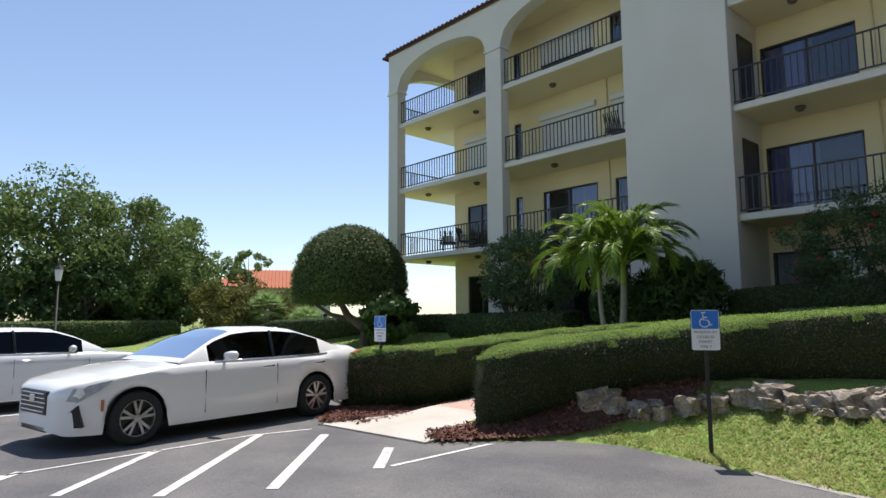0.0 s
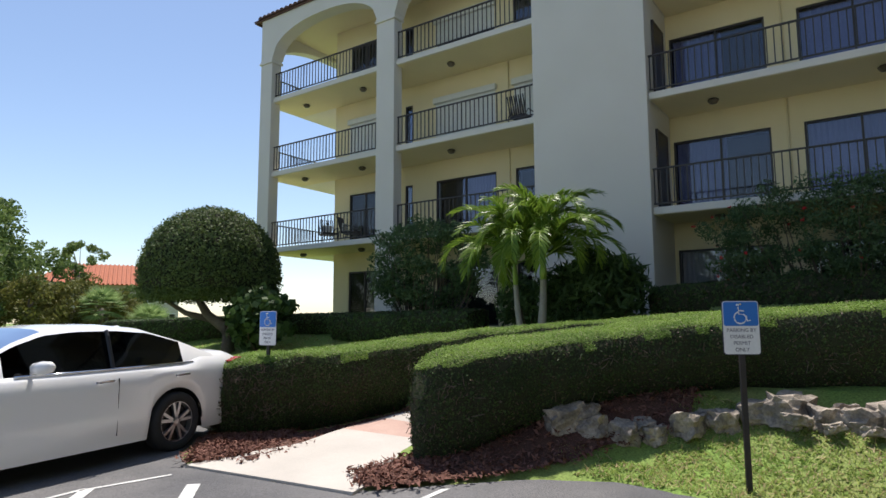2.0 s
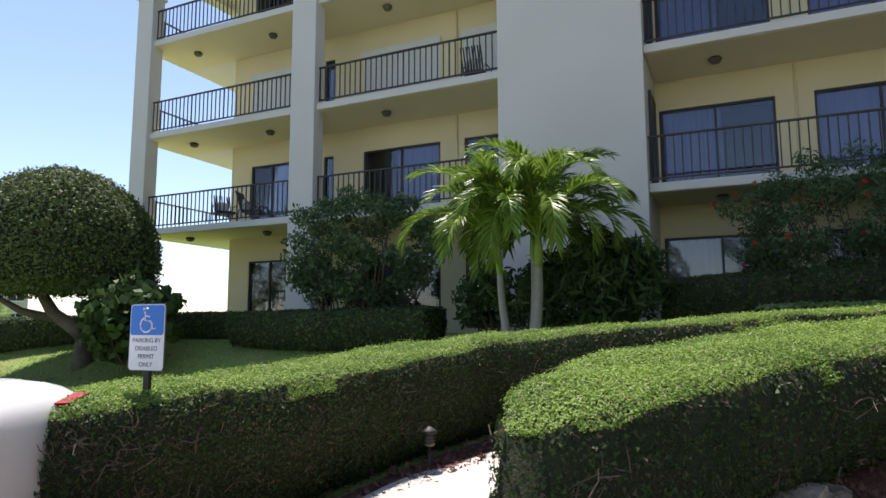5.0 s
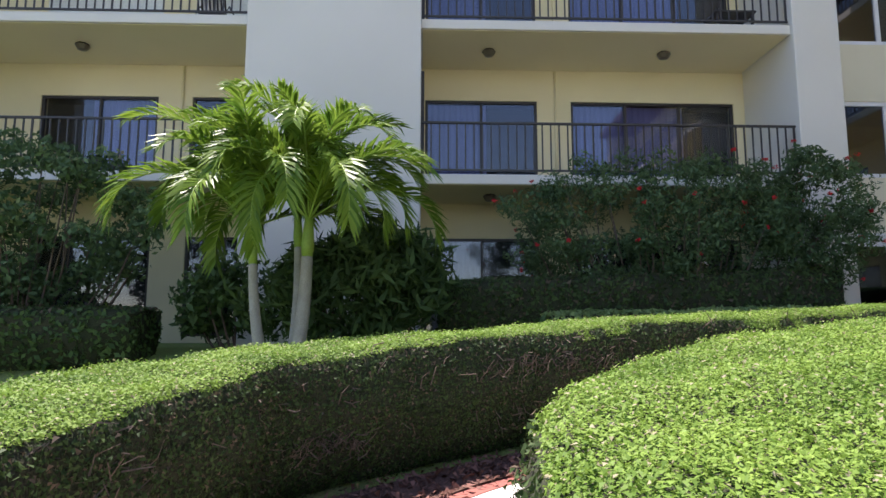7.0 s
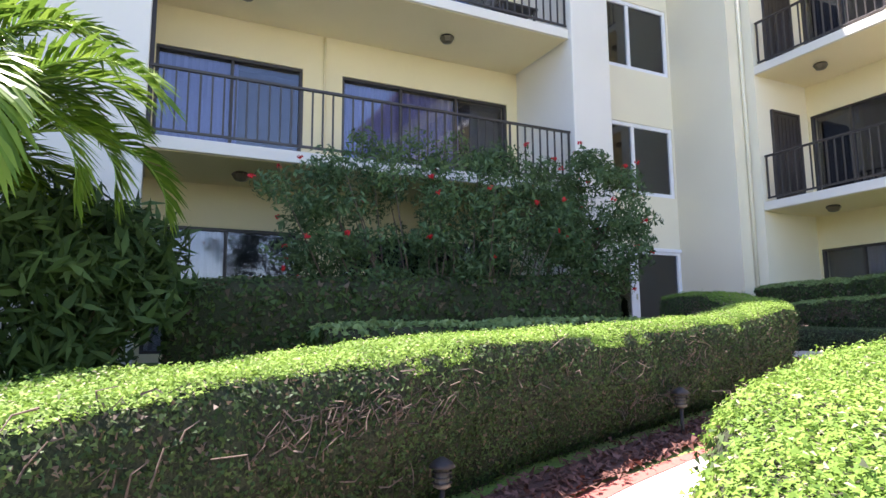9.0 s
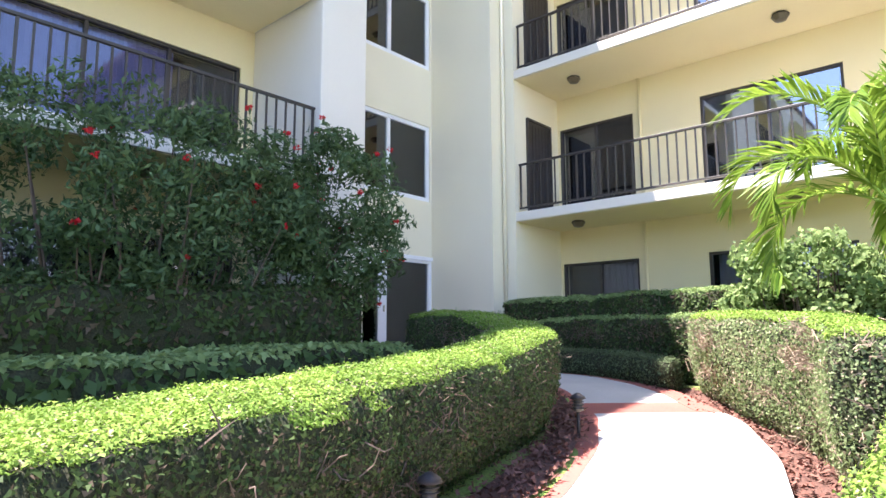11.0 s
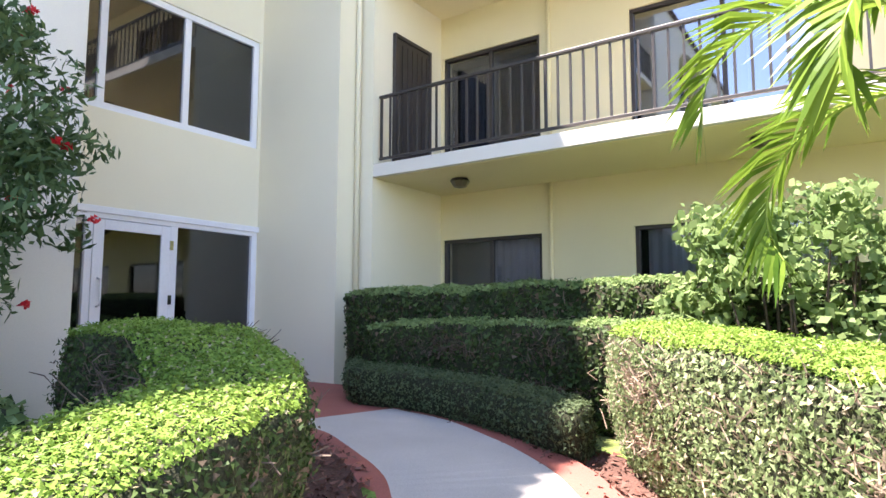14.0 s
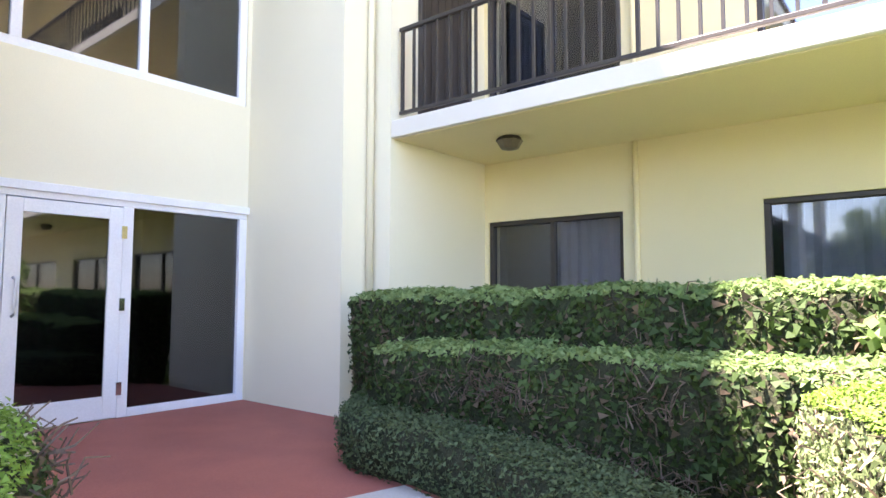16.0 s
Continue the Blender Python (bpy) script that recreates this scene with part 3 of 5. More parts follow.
# ---- the entrance wing ----
LX = 18.22                        # wall with the entrance
holes = [(-4.13, -0.95, BASE, 3.68)] + [(-4.1, -1.0, z + 0.40, z + 2.05) for z in FLOORS]
tagged(wall_x("wall_entrance", LX, LX + 0.25, -4.3, -0.85, 0.5, EAVE, holes, CREAM_PALE), "pale cream stucco wall over the glass entrance", "wall", kind="structure")
for z in FLOORS:
    window_unit("lobby_window", -4.1, -1.0, z + 0.40, z + 2.05, LX + 0.05, WHITE, [-2.92, -1.80], DARKROOM, glass=PANE_DARK,
                label="white framed landing window with three dark panes", deep=1.6, rail=0.09)
ent = empty("entrance")
boxes("frame", [(LX - 0.02, LX + 0.08, -4.13, -0.95, 3.56, 3.68), (LX - 0.05, LX + 0.08, -4.145, -0.92, 3.62, 3.70),
                (LX - 0.02, LX + 0.08, -4.13, -4.04, BASE, 3.56), (LX - 0.02, LX + 0.08, -4.04, -2.86, BASE, BASE + 0.08),
                (LX - 0.02, LX + 0.08, -2.86, -2.76, BASE, 3.56), (LX - 0.02, LX + 0.08, -1.78, -1.70, BASE, 3.56), (LX - 0.02, LX + 0.08, -1.70, -0.95, BASE, BASE + 0.08)], WHITE, ent, 0.006)
for a, b in ((-4.04, -2.86), (-1.70, -0.95)):
    g = boxes("pane", [(LX + 0.03, LX + 0.04, a, b, BASE + 0.08, 3.56)], PANE_DARK, ent)
    g.visible_shadow = False
door = boxes("door", [(LX - 0.03, LX + 0.02, -2.755, -2.63, BASE + 0.01, 3.55), (LX - 0.03, LX + 0.02, -1.91, -1.785, BASE + 0.01, 3.55),
                      (LX - 0.03, LX + 0.02, -2.63, -1.91, 3.43, 3.55), (LX - 0.03, LX + 0.02, -2.63, -1.91, BASE + 0.01, BASE + 0.22)], WHITE, ent, 0.005)
g = boxes("door_pane", [(LX - 0.01, LX, -2.63, -1.91, BASE + 0.22, 3.43)], PANE_DARK, door)
g.visible_shadow = False
hv, hf = [], []
tube(hv, hf, [(LX - 0.03, -1.86, 2.52), (LX - 0.09, -1.86, 2.53), (LX - 0.10, -1.86, 2.62), (LX - 0.10, -1.86, 2.75), (LX - 0.09, -1.86, 2.84), (LX - 0.03, -1.86, 2.85)], [0.014] * 6, 8)
mesh("handle", hv, hf, WHITE, door, True)
for z in (1.75, 2.55, 3.25):
    boxes("hinge", [(LX - 0.045, LX - 0.02, -2.79, -2.74, z, z + 0.12)], CHROME, door)
tagged(ent, "white framed glass entrance with a single glazed door", "entrance door")
# Lobby dimness is painted: walls and floors share the near-black room colour.
tagged(boxes("lobby", [(LX + 3.0, LX + 3.1, -4.6, 0.3, BASE, EAVE), (LX + 0.25, LX + 3, -4.45, -4.35, BASE, EAVE), (LX + 0.25, LX + 3, -0.4, -0.3, BASE, EAVE)], DARKROOM), "lobby walls with dimness put into their near-black colour", "wall", kind="structure")
tagged(boxes("lobby_floor", [(LX + 0.25, LX + 3.0, -4.35, -0.4, z - 0.2, z) for z in [BASE] + FLOORS], DARKROOM), "lobby floors with dimness put into their near-black colour", "floor", kind="structure")
tagged(boxes("wall_return", [(16.78, LX, -4.45, -4.15, 0.5, EAVE)], CREAM_PALE), "plain pale stucco wall beside the entrance", "wall", kind="structure")
tagged(boxes("wall_pilaster", [(16.33, 16.78, -4.85, -4.55, 0.5, EAVE), (16.60, 16.78, -4.55, -4.15, 0.5, EAVE), (16.33, 16.6, -6.2, -4.85, 0.5, EAVE)], CREAM_PALE), "pale stucco corner beside the wing's balconies", "wall", kind="structure")
dv, df = [], []
tube(dv, df, [(16.55, -4.48, 1.55), (16.55, -4.48, EAVE)], [0.036, 0.036], 12)
tagged(mesh("downspout", dv, df, CREAM_PALE, smooth=True), "cream painted downspout on the corner wall", "pipe")

WB = -6.2
WING = [(14.58, 16.28), (10.95, 13.26), (7.6, 10.0), (3.5, 6.5)]
holes = []
for k, z in enumerate(levels):
    for i, (a, b) in enumerate(WING):
        holes.append((a, b, z + (0.03 if k else 0.9), z + 2.05))
tagged(wall_y("wall_wing", WB - 0.25, WB, -6, 16.33, 0.5, EAVE, holes, CREAM), "cream stucco wall behind the wing's balconies", "wall", kind="structure")
for k, z in enumerate(levels):
    for i, (a, b) in enumerate(WING):
        cur = (a + 0.06, a + (b - a) * (0.52 if i == 0 else 0.95), CURTAIN_W) if k == 0 else (a + 0.1, a + (b - a) * 0.4, CURTAIN) if i else None
        window_unit("sliding_door" if k else "low_window", a, b, z + (0.03 if k else 0.9), z + 2.05, WB - 0.06, BRONZE, [(a + b) / 2], DARKROOM, axis="y", curtain=cur,
                    label="dark bronze sliding window with pale curtains" if k == 0 else "dark bronze sliding glass door on the wing's balcony", glass=PANE if k == 0 or i == 0 else glass_material("sky_glass", (0.4, 0.42, 0.46), 0.3))
for z in FLOORS:
    d = empty("end_door")
    boxes("leaf", [(16.29, 16.33, -5.80, -5.02, z + 0.02, z + 1.98)], BRONZE, d, 0.008)
    boxes("frame", [(16.27, 16.33, -5.86, -5.80, z + 0.02, z + 2.04), (16.27, 16.33, -5.02, -4.96, z + 0.02, z + 2.04), (16.27, 16.33, -5.80, -5.02, z + 1.98, z + 2.04)], BRONZE, d, 0.006)
    boxes("screen_bars", [(16.275, 16.285, -5.75 + i * 0.12, -5.73 + i * 0.12, z + 0.1, z + 1.9) for i in range(6)], BRONZE, d)
    tagged(d, "dark closed screen door at the balcony's end", "door", "wing end doors")
    tagged(boxes("wing_slab", [(-6, 16.33, WB, -4.55, z - 0.18, z)], STUCCO, bevel=0.012), "white edged concrete balcony slab of the wing", "balcony", "balcony slabs", kind="structure")
    tagged(boxes("ceiling_wing", [(-5.9, 16.32, WB + 0.003, -4.6, z - 0.19, z - 0.182)], CREAM), "cream underside of a balcony", "ceiling", kind="structure")
    railing((16.30, -4.66), (7.5, -4.66), z)
    railing((7.5, -4.66), (-2.0, -4.66), z)
    for x in (15.35, 11.6, 8.6):
        ceiling_lamp(x, -5.25, z - 0.19)
for x, z0, z1 in [(14.42, BASE, 4.28), (14.42, 4.48, 7.2), (14.42, 7.4, 10.1)]:
    pv, pf = [], []
    tube(pv, pf, [(x, WB + 0.035, z0), (x, WB + 0.035, z1)], [0.03, 0.03], 8)
    tagged(mesh("wall_pipe", pv, pf, CREAM, smooth=True), "thin cream painted pipe on the wall", "pipe", "wall pipes")
for y, z in [(4.1, 4.48), (4.1, 7.4), (11.9, 4.48), (11.9, 7.4)]:
    pv, pf = [], []
    tube(pv, pf, [(BACK - 0.03, y, z), (BACK - 0.03, y, z + 2.7)], [0.025, 0.025], 8)
    tagged(mesh("wall_pipe", pv, pf, CREAM, smooth=True), "thin cream painted pipe on the wall", "pipe", "wall pipes")
tagged(boxes("roof_wing", [(-6.5, 19, -9, -4.2, EAVE, EAVE + 0.3), (16.5, 30, -9, -0.9, EAVE, EAVE + 0.3)], ROOFTILE), "brown tiled roof edge of the wing", "roof", kind="structure")
tagged(boxes("wall_wing_rear", [(-6, 30, -14, -13.7, 0.3, EAVE), (-6.2, -6, -14, -4.55, 0.3, EAVE)], CREAM_PALE), "plain rear wall of the wing", "wall", kind="structure")


# ---- hedges ----
def resample(pts, n):
    p = np.array(pts, float)
    d = np.r_[0, np.cumsum(np.linalg.norm(np.diff(p[:, :2], axis=0), axis=1))]
    t = np.linspace(0, d[-1], n)
    out = np.stack([np.interp(t, d, p[:, i]) for i in range(p.shape[1])], 1)
    for _ in range(3):
        out[1:-1] = (out[:-2] + 2 * out[1:-1] + out[2:]) / 4
    return out


def hedge(name, front, back, label, top_leaf=LITLEAF, side_leaf=SHADELEAF, density=1500, leaf=0.04, bottom=None, group="", rough=0.035, side=0.7, twigs=0, side_size=1.5, both=True, back_below=-99, twig=None):
    """A clipped hedge between two lines of (x, y, top z): rounded body, leaves, bare twigs in its sides."""
    ln = np.linalg.norm(np.diff(np.array(front)[:, :2], axis=0), axis=1).sum()
    n = max(8, int(ln / 0.13))
    F, B = resample(front, n), resample(back, n)
    prof = [(0.26, 0.0, 0), (0.10, 0.2, 0), (-0.035, 0.6, 0), (-0.02, 0.88, 0), (0.02, 0.965, 0), (0.09, 1.0, 0), (0.3, 1.01, 0), (0.5, 1.012, 0), (0.7, 1.01, 0),
            (0.91, 1.0, 0), (0.98, 0.965, 0), (1.02, 0.88, 0), (1.035, 0.6, 0), (0.97, 0.2, 0), (0.86, 0.0, 0)]
    M = len(prof)
    V = np.zeros((n, M, 3))
    for i in range(n):
        e = min(i, n - 1 - i) / 3.0
        sh = 1.0 if e >= 1 else (0.80, 0.93, 0.985)[int(e * 3)]
        mid = (F[i] + B[i]) / 2
        for j, (u, h, _) in enumerate(prof):
            p = F[i] * (1 - u) + B[i] * u
            p = mid + (p - mid) * (0.55 + 0.45 * sh if e < 1 else 1)
            g = ground_z(p[0], p[1]) - 0.02 if bottom is None else bottom
            z = g + (p[2] - g) * h * (0.9 + 0.1 * sh)
            q = Vector((p[0] * 2.2, p[1] * 2.2, z * 2.2))
            nz = noise.noise_vector(q) * rough + noise.noise_vector(q * 3.1) * rough * 0.6
            V[i, j] = (p[0] + nz.x, p[1] + nz.y, z + nz.z * (0.8 if h > 0.5 else 0.0))
    verts = [tuple(x) for x in V.reshape(-1, 3)]
    faces = [(i * M + j, (i + 1) * M + j, (i + 1) * M + j + 1, i * M + j + 1) for i in range(n - 1) for j in range(M - 1)]
    ends = [tuple(range(M)), tuple((n - 1) * M + j for j in reversed(range(M)))]
    root = empty(name)
    # The body's near-black colour stands in for shade between the leaves.
    mesh("body", verts, faces + ends, SHADECORE, root, True)
    quads = np.array(faces)
    A = V.reshape(-1, 3)
    cen = A.mean(0)
    tri = list(quads) + [np.array([(0 if s == 0 else (n - 1) * M) + j for j in q]) for s in (0, 1) for q in ((a, a + 1, M - 2 - a, M - 1 - a) for a in range(6))]
    tri = np.array(tri)
    P0, P1, P2, P3 = A[tri[:, 0]], A[tri[:, 1]], A[tri[:, 2]], A[tri[:, 3]]
    nr = np.cross(P2 - P0, P3 - P1)
    ar = np.linalg.norm(nr, axis=1) / 2
    nr /= np.linalg.norm(nr, axis=1)[:, None] + 1e-9
    out = (P0 + P1 + P2 + P3) / 4
    ridge = np.array([(F[i] + B[i]) / 2 for i in range(n)])
    near = ridge[np.argmin(((out[:, None, :2] - ridge[None, :, :2]) ** 2).sum(2), axis=1)]
    inner = near.copy()
    inner[:, 2] = out[:, 2].min() * 0.3 + near[:, 2] * 0.7 - 0.25
    flip = ((out - inner) * nr).sum(1) < 0
    nr[flip] *= -1
    lane = np.array([B[i] - F[i] for i in range(n)])[np.argmin(((out[:, None, :2] - ridge[None, :, :2]) ** 2).sum(2), axis=1)]
    seen = np.ones(len(nr), bool) if both else ((nr[:, :2] * lane[:, :2]).sum(1) < 0.35) | (out[:, 1] < back_below)
    # Tops and sides take separate leaf colours; most sides hold painted shade.
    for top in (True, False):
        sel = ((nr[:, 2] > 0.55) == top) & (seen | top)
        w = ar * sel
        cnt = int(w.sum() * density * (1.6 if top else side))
        if cnt < 1:
            continue
        pick = RNG.choice(len(w), cnt, p=w / w.sum())
        a, b = RNG.random((cnt, 1)), RNG.random((cnt, 1))
        p = (P0[pick] * (1 - a) + P1[pick] * a) * (1 - b) + (P3[pick] * (1 - a) + P2[pick] * a) * b
        p = p + nr[pick] * RNG.normal(0.016 if top else 0.004, 0.016 if top else 0.022, (cnt, 1))
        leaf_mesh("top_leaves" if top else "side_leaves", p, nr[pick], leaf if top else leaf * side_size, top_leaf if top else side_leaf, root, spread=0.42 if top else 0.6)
    if twigs:
        sel = (np.abs(nr[:, 2]) < 0.5) & seen
        w = ar * sel * np.array([max(0.04, noise.noise(Vector(q) * 1.7) * 1.6) for q in out])
        pick = RNG.choice(len(w), twigs, p=w / w.sum())
        tv, tf = [], []
        for q in pick:
            p = Vector(out[q]) + Vector(RNG.normal(0, 0.05, 3))
            d = Vector(nr[q]) * 0.4 + Vector(RNG.normal(0, 0.5, 3)) + Vector((0, 0, 0.5))
            d = d.normalized() * RNG.uniform(0.06, 0.16)
            k = Vector(RNG.normal(0, 0.025, 3))
            tube(tv, tf, [p - d * 0.5, p + k, p + d * 0.5 + Vector(nr[q]) * 0.02], [0.005, 0.004, 0.0025], 3, False)
        tagged(mesh("bare_twigs", tv, tf, twig or TWIG, root), kind="stuff")
    return tagged(root, label, "hedge", group)


def topz(pts, h):
    return [(x, y, ground_z(x, y) + h) for x, y in pts]


A_F = [(6.28, 9.4, 1.18), (6.62, 8.93, 1.25), (7.85, 8.4, 1.31), (9.0, 8.15, 1.40), (9.97, 7.72, 1.52), (10.45, 6.95, 1.60), (10.9, 6.0, 1.70), (11.43, 4.75, 1.80), (11.8, 3.3, 1.86), (12.08, 2.0, 1.93), (12.36, 0.65, 2.07), (12.62, 0.1, 2.15), (13.15, -0.36, 2.24), (13.9, -0.7, 2.34), (14.75, -0.75, 2.38)]
A_B = [(6.75, 10.25, 1.18), (7.2, 10.0, 1.26), (8.3, 9.5, 1.33), (9.5, 9.1, 1.44), (10.75, 8.4, 1.55), (11.45, 7.3, 1.63), (11.85, 6.3, 1.72), (12.3, 5.05, 1.81), (12.65, 3.6, 1.87), (12.82, 2.2, 1.94), (12.88, 1.2, 2.06), (13.0, 0.6, 2.14), (13.35, 0.25, 2.23), (13.95, 0.08, 2.33), (14.75, 0.08, 2.38)]
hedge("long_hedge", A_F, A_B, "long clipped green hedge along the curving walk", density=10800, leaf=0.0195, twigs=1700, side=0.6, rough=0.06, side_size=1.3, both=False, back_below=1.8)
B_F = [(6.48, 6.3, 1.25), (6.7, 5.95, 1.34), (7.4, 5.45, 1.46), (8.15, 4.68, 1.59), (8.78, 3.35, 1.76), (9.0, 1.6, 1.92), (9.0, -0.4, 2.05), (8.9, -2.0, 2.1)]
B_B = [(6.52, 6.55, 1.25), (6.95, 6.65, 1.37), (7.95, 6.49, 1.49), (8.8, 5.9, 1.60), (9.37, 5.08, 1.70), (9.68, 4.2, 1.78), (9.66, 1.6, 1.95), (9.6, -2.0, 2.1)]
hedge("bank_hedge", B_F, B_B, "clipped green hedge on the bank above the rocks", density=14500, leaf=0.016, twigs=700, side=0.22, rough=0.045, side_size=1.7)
C_F = [(12.45, -2.95, 2.32), (12.2, -2.35, 2.34), (11.6, -1.6, 2.32), (10.95, -0.9, 2.27), (10.5, -0.25, 2.22), (10.3, 0.35, 2.15)]
C_B = [(12.0, -3.25, 2.32), (11.7, -2.9, 2.34), (11.1, -2.2, 2.32), (10.45, -1.45, 2.27), (10.05, -0.7, 2.22), (9.9, 0.2, 2.15)]
hedge("pale_hedge", C_F, C_B, "sunlit clipped hedge with bare twiggy sides by the walk", LITLEAF, PALELEAF, density=11000, leaf=0.021, twigs=2600, side=0.68, side_size=1.35, rough=0.06, twig=PALETWIG)
# Bright broad leaf on top, shaded leaf below: light and shade by colour.
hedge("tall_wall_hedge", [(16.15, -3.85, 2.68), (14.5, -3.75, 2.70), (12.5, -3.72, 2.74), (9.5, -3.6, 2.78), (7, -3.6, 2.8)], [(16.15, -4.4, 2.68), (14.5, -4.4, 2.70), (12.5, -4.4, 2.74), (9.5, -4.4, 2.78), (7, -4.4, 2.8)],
      "tall dark green hedge in front of the wing", BUSHLEAF, SHADELEAF, 2600, 0.046, rough=0.07, twigs=700, side=0.8, side_size=1.2, both=False)
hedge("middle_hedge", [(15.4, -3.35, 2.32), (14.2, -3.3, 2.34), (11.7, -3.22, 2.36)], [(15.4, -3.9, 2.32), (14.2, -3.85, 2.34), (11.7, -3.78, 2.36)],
      "dark twiggy hedge under the taller one", BUSHLEAF, SHADELEAF, 3200, 0.04, side=0.7, twigs=1600, rough=0.08, side_size=1.2, both=False)
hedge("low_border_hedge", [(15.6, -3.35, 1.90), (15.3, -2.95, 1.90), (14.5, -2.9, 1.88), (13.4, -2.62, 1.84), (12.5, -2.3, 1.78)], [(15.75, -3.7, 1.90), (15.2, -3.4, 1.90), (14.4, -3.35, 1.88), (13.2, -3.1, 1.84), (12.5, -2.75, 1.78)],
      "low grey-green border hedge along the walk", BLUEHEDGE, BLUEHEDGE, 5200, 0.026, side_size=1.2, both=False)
# The facade's shade is put into this hedge by its near-black leaf colour.
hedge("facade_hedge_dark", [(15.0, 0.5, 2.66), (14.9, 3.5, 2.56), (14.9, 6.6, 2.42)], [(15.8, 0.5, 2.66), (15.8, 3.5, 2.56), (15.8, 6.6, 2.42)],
      "dark shaded hedge along the facade", SHADELEAF, SHADELEAF, 1300, 0.05)
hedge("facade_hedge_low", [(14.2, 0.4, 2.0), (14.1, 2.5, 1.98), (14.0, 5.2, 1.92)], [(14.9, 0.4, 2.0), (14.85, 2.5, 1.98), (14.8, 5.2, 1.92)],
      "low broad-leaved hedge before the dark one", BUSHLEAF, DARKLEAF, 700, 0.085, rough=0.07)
# Building shade also painted here, through the top's dark leaf colour.
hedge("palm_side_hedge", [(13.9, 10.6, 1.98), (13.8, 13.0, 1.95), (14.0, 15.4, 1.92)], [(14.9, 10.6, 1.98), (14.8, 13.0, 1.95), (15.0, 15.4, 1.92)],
      "low green hedge in the building's shade", SHADELEAF, DARKLEAF, 900, 0.06, rough=0.05)
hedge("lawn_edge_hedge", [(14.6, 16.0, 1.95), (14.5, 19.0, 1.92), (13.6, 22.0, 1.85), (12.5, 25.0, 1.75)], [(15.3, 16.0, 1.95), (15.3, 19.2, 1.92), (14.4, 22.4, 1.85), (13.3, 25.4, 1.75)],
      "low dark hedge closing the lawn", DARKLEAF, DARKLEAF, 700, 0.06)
hedge("far_hedge", [(2.5, 36.2, 1.72), (7.0, 38.6, 1.75), (11.5, 41.5, 1.78), (16, 45.5, 1.8)], [(1.8, 37.6, 1.72), (6.3, 40.0, 1.75), (10.8, 42.9, 1.78), (15.3, 46.9, 1.8)],
      "long clipped hedge across the parking lot", TREELEAF, DARKLEAF, 300, 0.12, bottom=0.25)


# ---- the walk, beds and kerbs ----
CENTRE = [(5.30, 7.35), (6.3, 7.45), (7.3, 7.50), (8.3, 7.35), (9.15, 6.85), (9.8, 6.05), (10.3, 5.0), (10.7, 3.8), (11.0, 2.6), (11.25, 1.4), (11.6, 0.3), (12.15, -0.75), (13.0, -1.6), (14.1, -2.15), (14.9, -2.35)]
CL = resample(CENTRE, 160)
TAN = np.gradient(CL, axis=0)
TAN /= np.linalg.norm(TAN, axis=1)[:, None]
NORM = np.stack([-TAN[:, 1], TAN[:, 0]], 1)      # to the walker's left


def half_width(i):
    return 0.72 + 0.35 * step(14, 0, i)


def ribbon(name, i0, i1, a, b, lift, thick, mat, parent=None):
    """A strip of the walk between two offsets from its middle, over the samples i0 to i1."""
    v, f = [], []
    for i in range(i0, i1 + 1):
        for o in (a, b):
            o_ = o * (half_width(i) / 0.72)
            p = CL[i] + NORM[i] * o_
            z = ground_z(*CL[i]) + 0.012 + (lift - 0.012) * step(-1, 10, i)
            v += [(p[0], p[1], z), (p[0], p[1], z - thick)]
    for k in range(i1 - i0):
        o, q = 4 * k, 4 * k + 4
        f += [(o, o + 2, q + 2, q), (o + 1, q + 1, q + 3, o + 3), (o, q, q + 1, o + 1), (o + 2, o + 3, q + 3, q + 2)]
    e = 4 * (i1 - i0)
    f += [(0, 1, 3, 2), (e, e + 2, e + 3, e + 1)]
    return mesh(name, v, f, mat, parent)


walkway = empty("walkway")
cuts = [0, 20, 26, 44, 62, 80, 98, 113, 128, 133, 148, 158]
for a, b in zip(cuts, cuts[1:]):
    band = b - a < 8
    wide = 0.715 if a < 44 else 0.45
    low_side = -0.715 if a < 44 else -0.92 if a < 128 else -0.66
    ribbon("band" if band else "panel", a, b, low_side, wide, 0.035, 0.12, (FADEDRED if a < 30 else REDPAINT) if band else CONCRETE, walkway)
    if a >= 44:
        for s0, s1 in ((0.45, 0.92), (-0.92, -0.66))[:1 if a < 128 else 2]:
            ribbon("border", a, b, s0, s1, 0.04, 0.12, REDPAINT, walkway)
tagged(walkway, "curving pale concrete walk with red painted borders", "walkway", kind="structure")
tagged(boxes("plaza", [(14.6, LX, -4.15, -0.75, 1.2, BASE)], REDPAINT, bevel=0.01), "red painted concrete landing before the entrance", "floor", kind="structure")
tagged(boxes("step_slab", [(14.55, 14.62, -3.0, -1.5, 1.2, BASE - 0.01)], REDPAINT), "edge of the red landing", "floor", kind="structure")


def sheet(name, rows, mat, label, lift=0.02, n=8):
    """A bed between two lines that follows the ground."""
    a, b = rows
    m = 60
    a, b = resample(a, m), resample(b, m)
    v, f = [], []
    for i in range(m):
        for j in range(n + 1):
            p = a[i] * (1 - j / n) + b[i] * j / n
            v.append((p[0], p[1], ground_z(p[0], p[1]) + lift + 0.012 * noise.noise((p[0] * 5, p[1] * 5, 1))))
    for i in range(m - 1):
        for j in range(n):
            o = i * (n + 1) + j
            f.append((o, o + 1, o + n + 2, o + n + 1))
    tagged(mesh(name, v, f, mat, smooth=True), label, "mulch bed", kind="structure")
    return np.array(v)


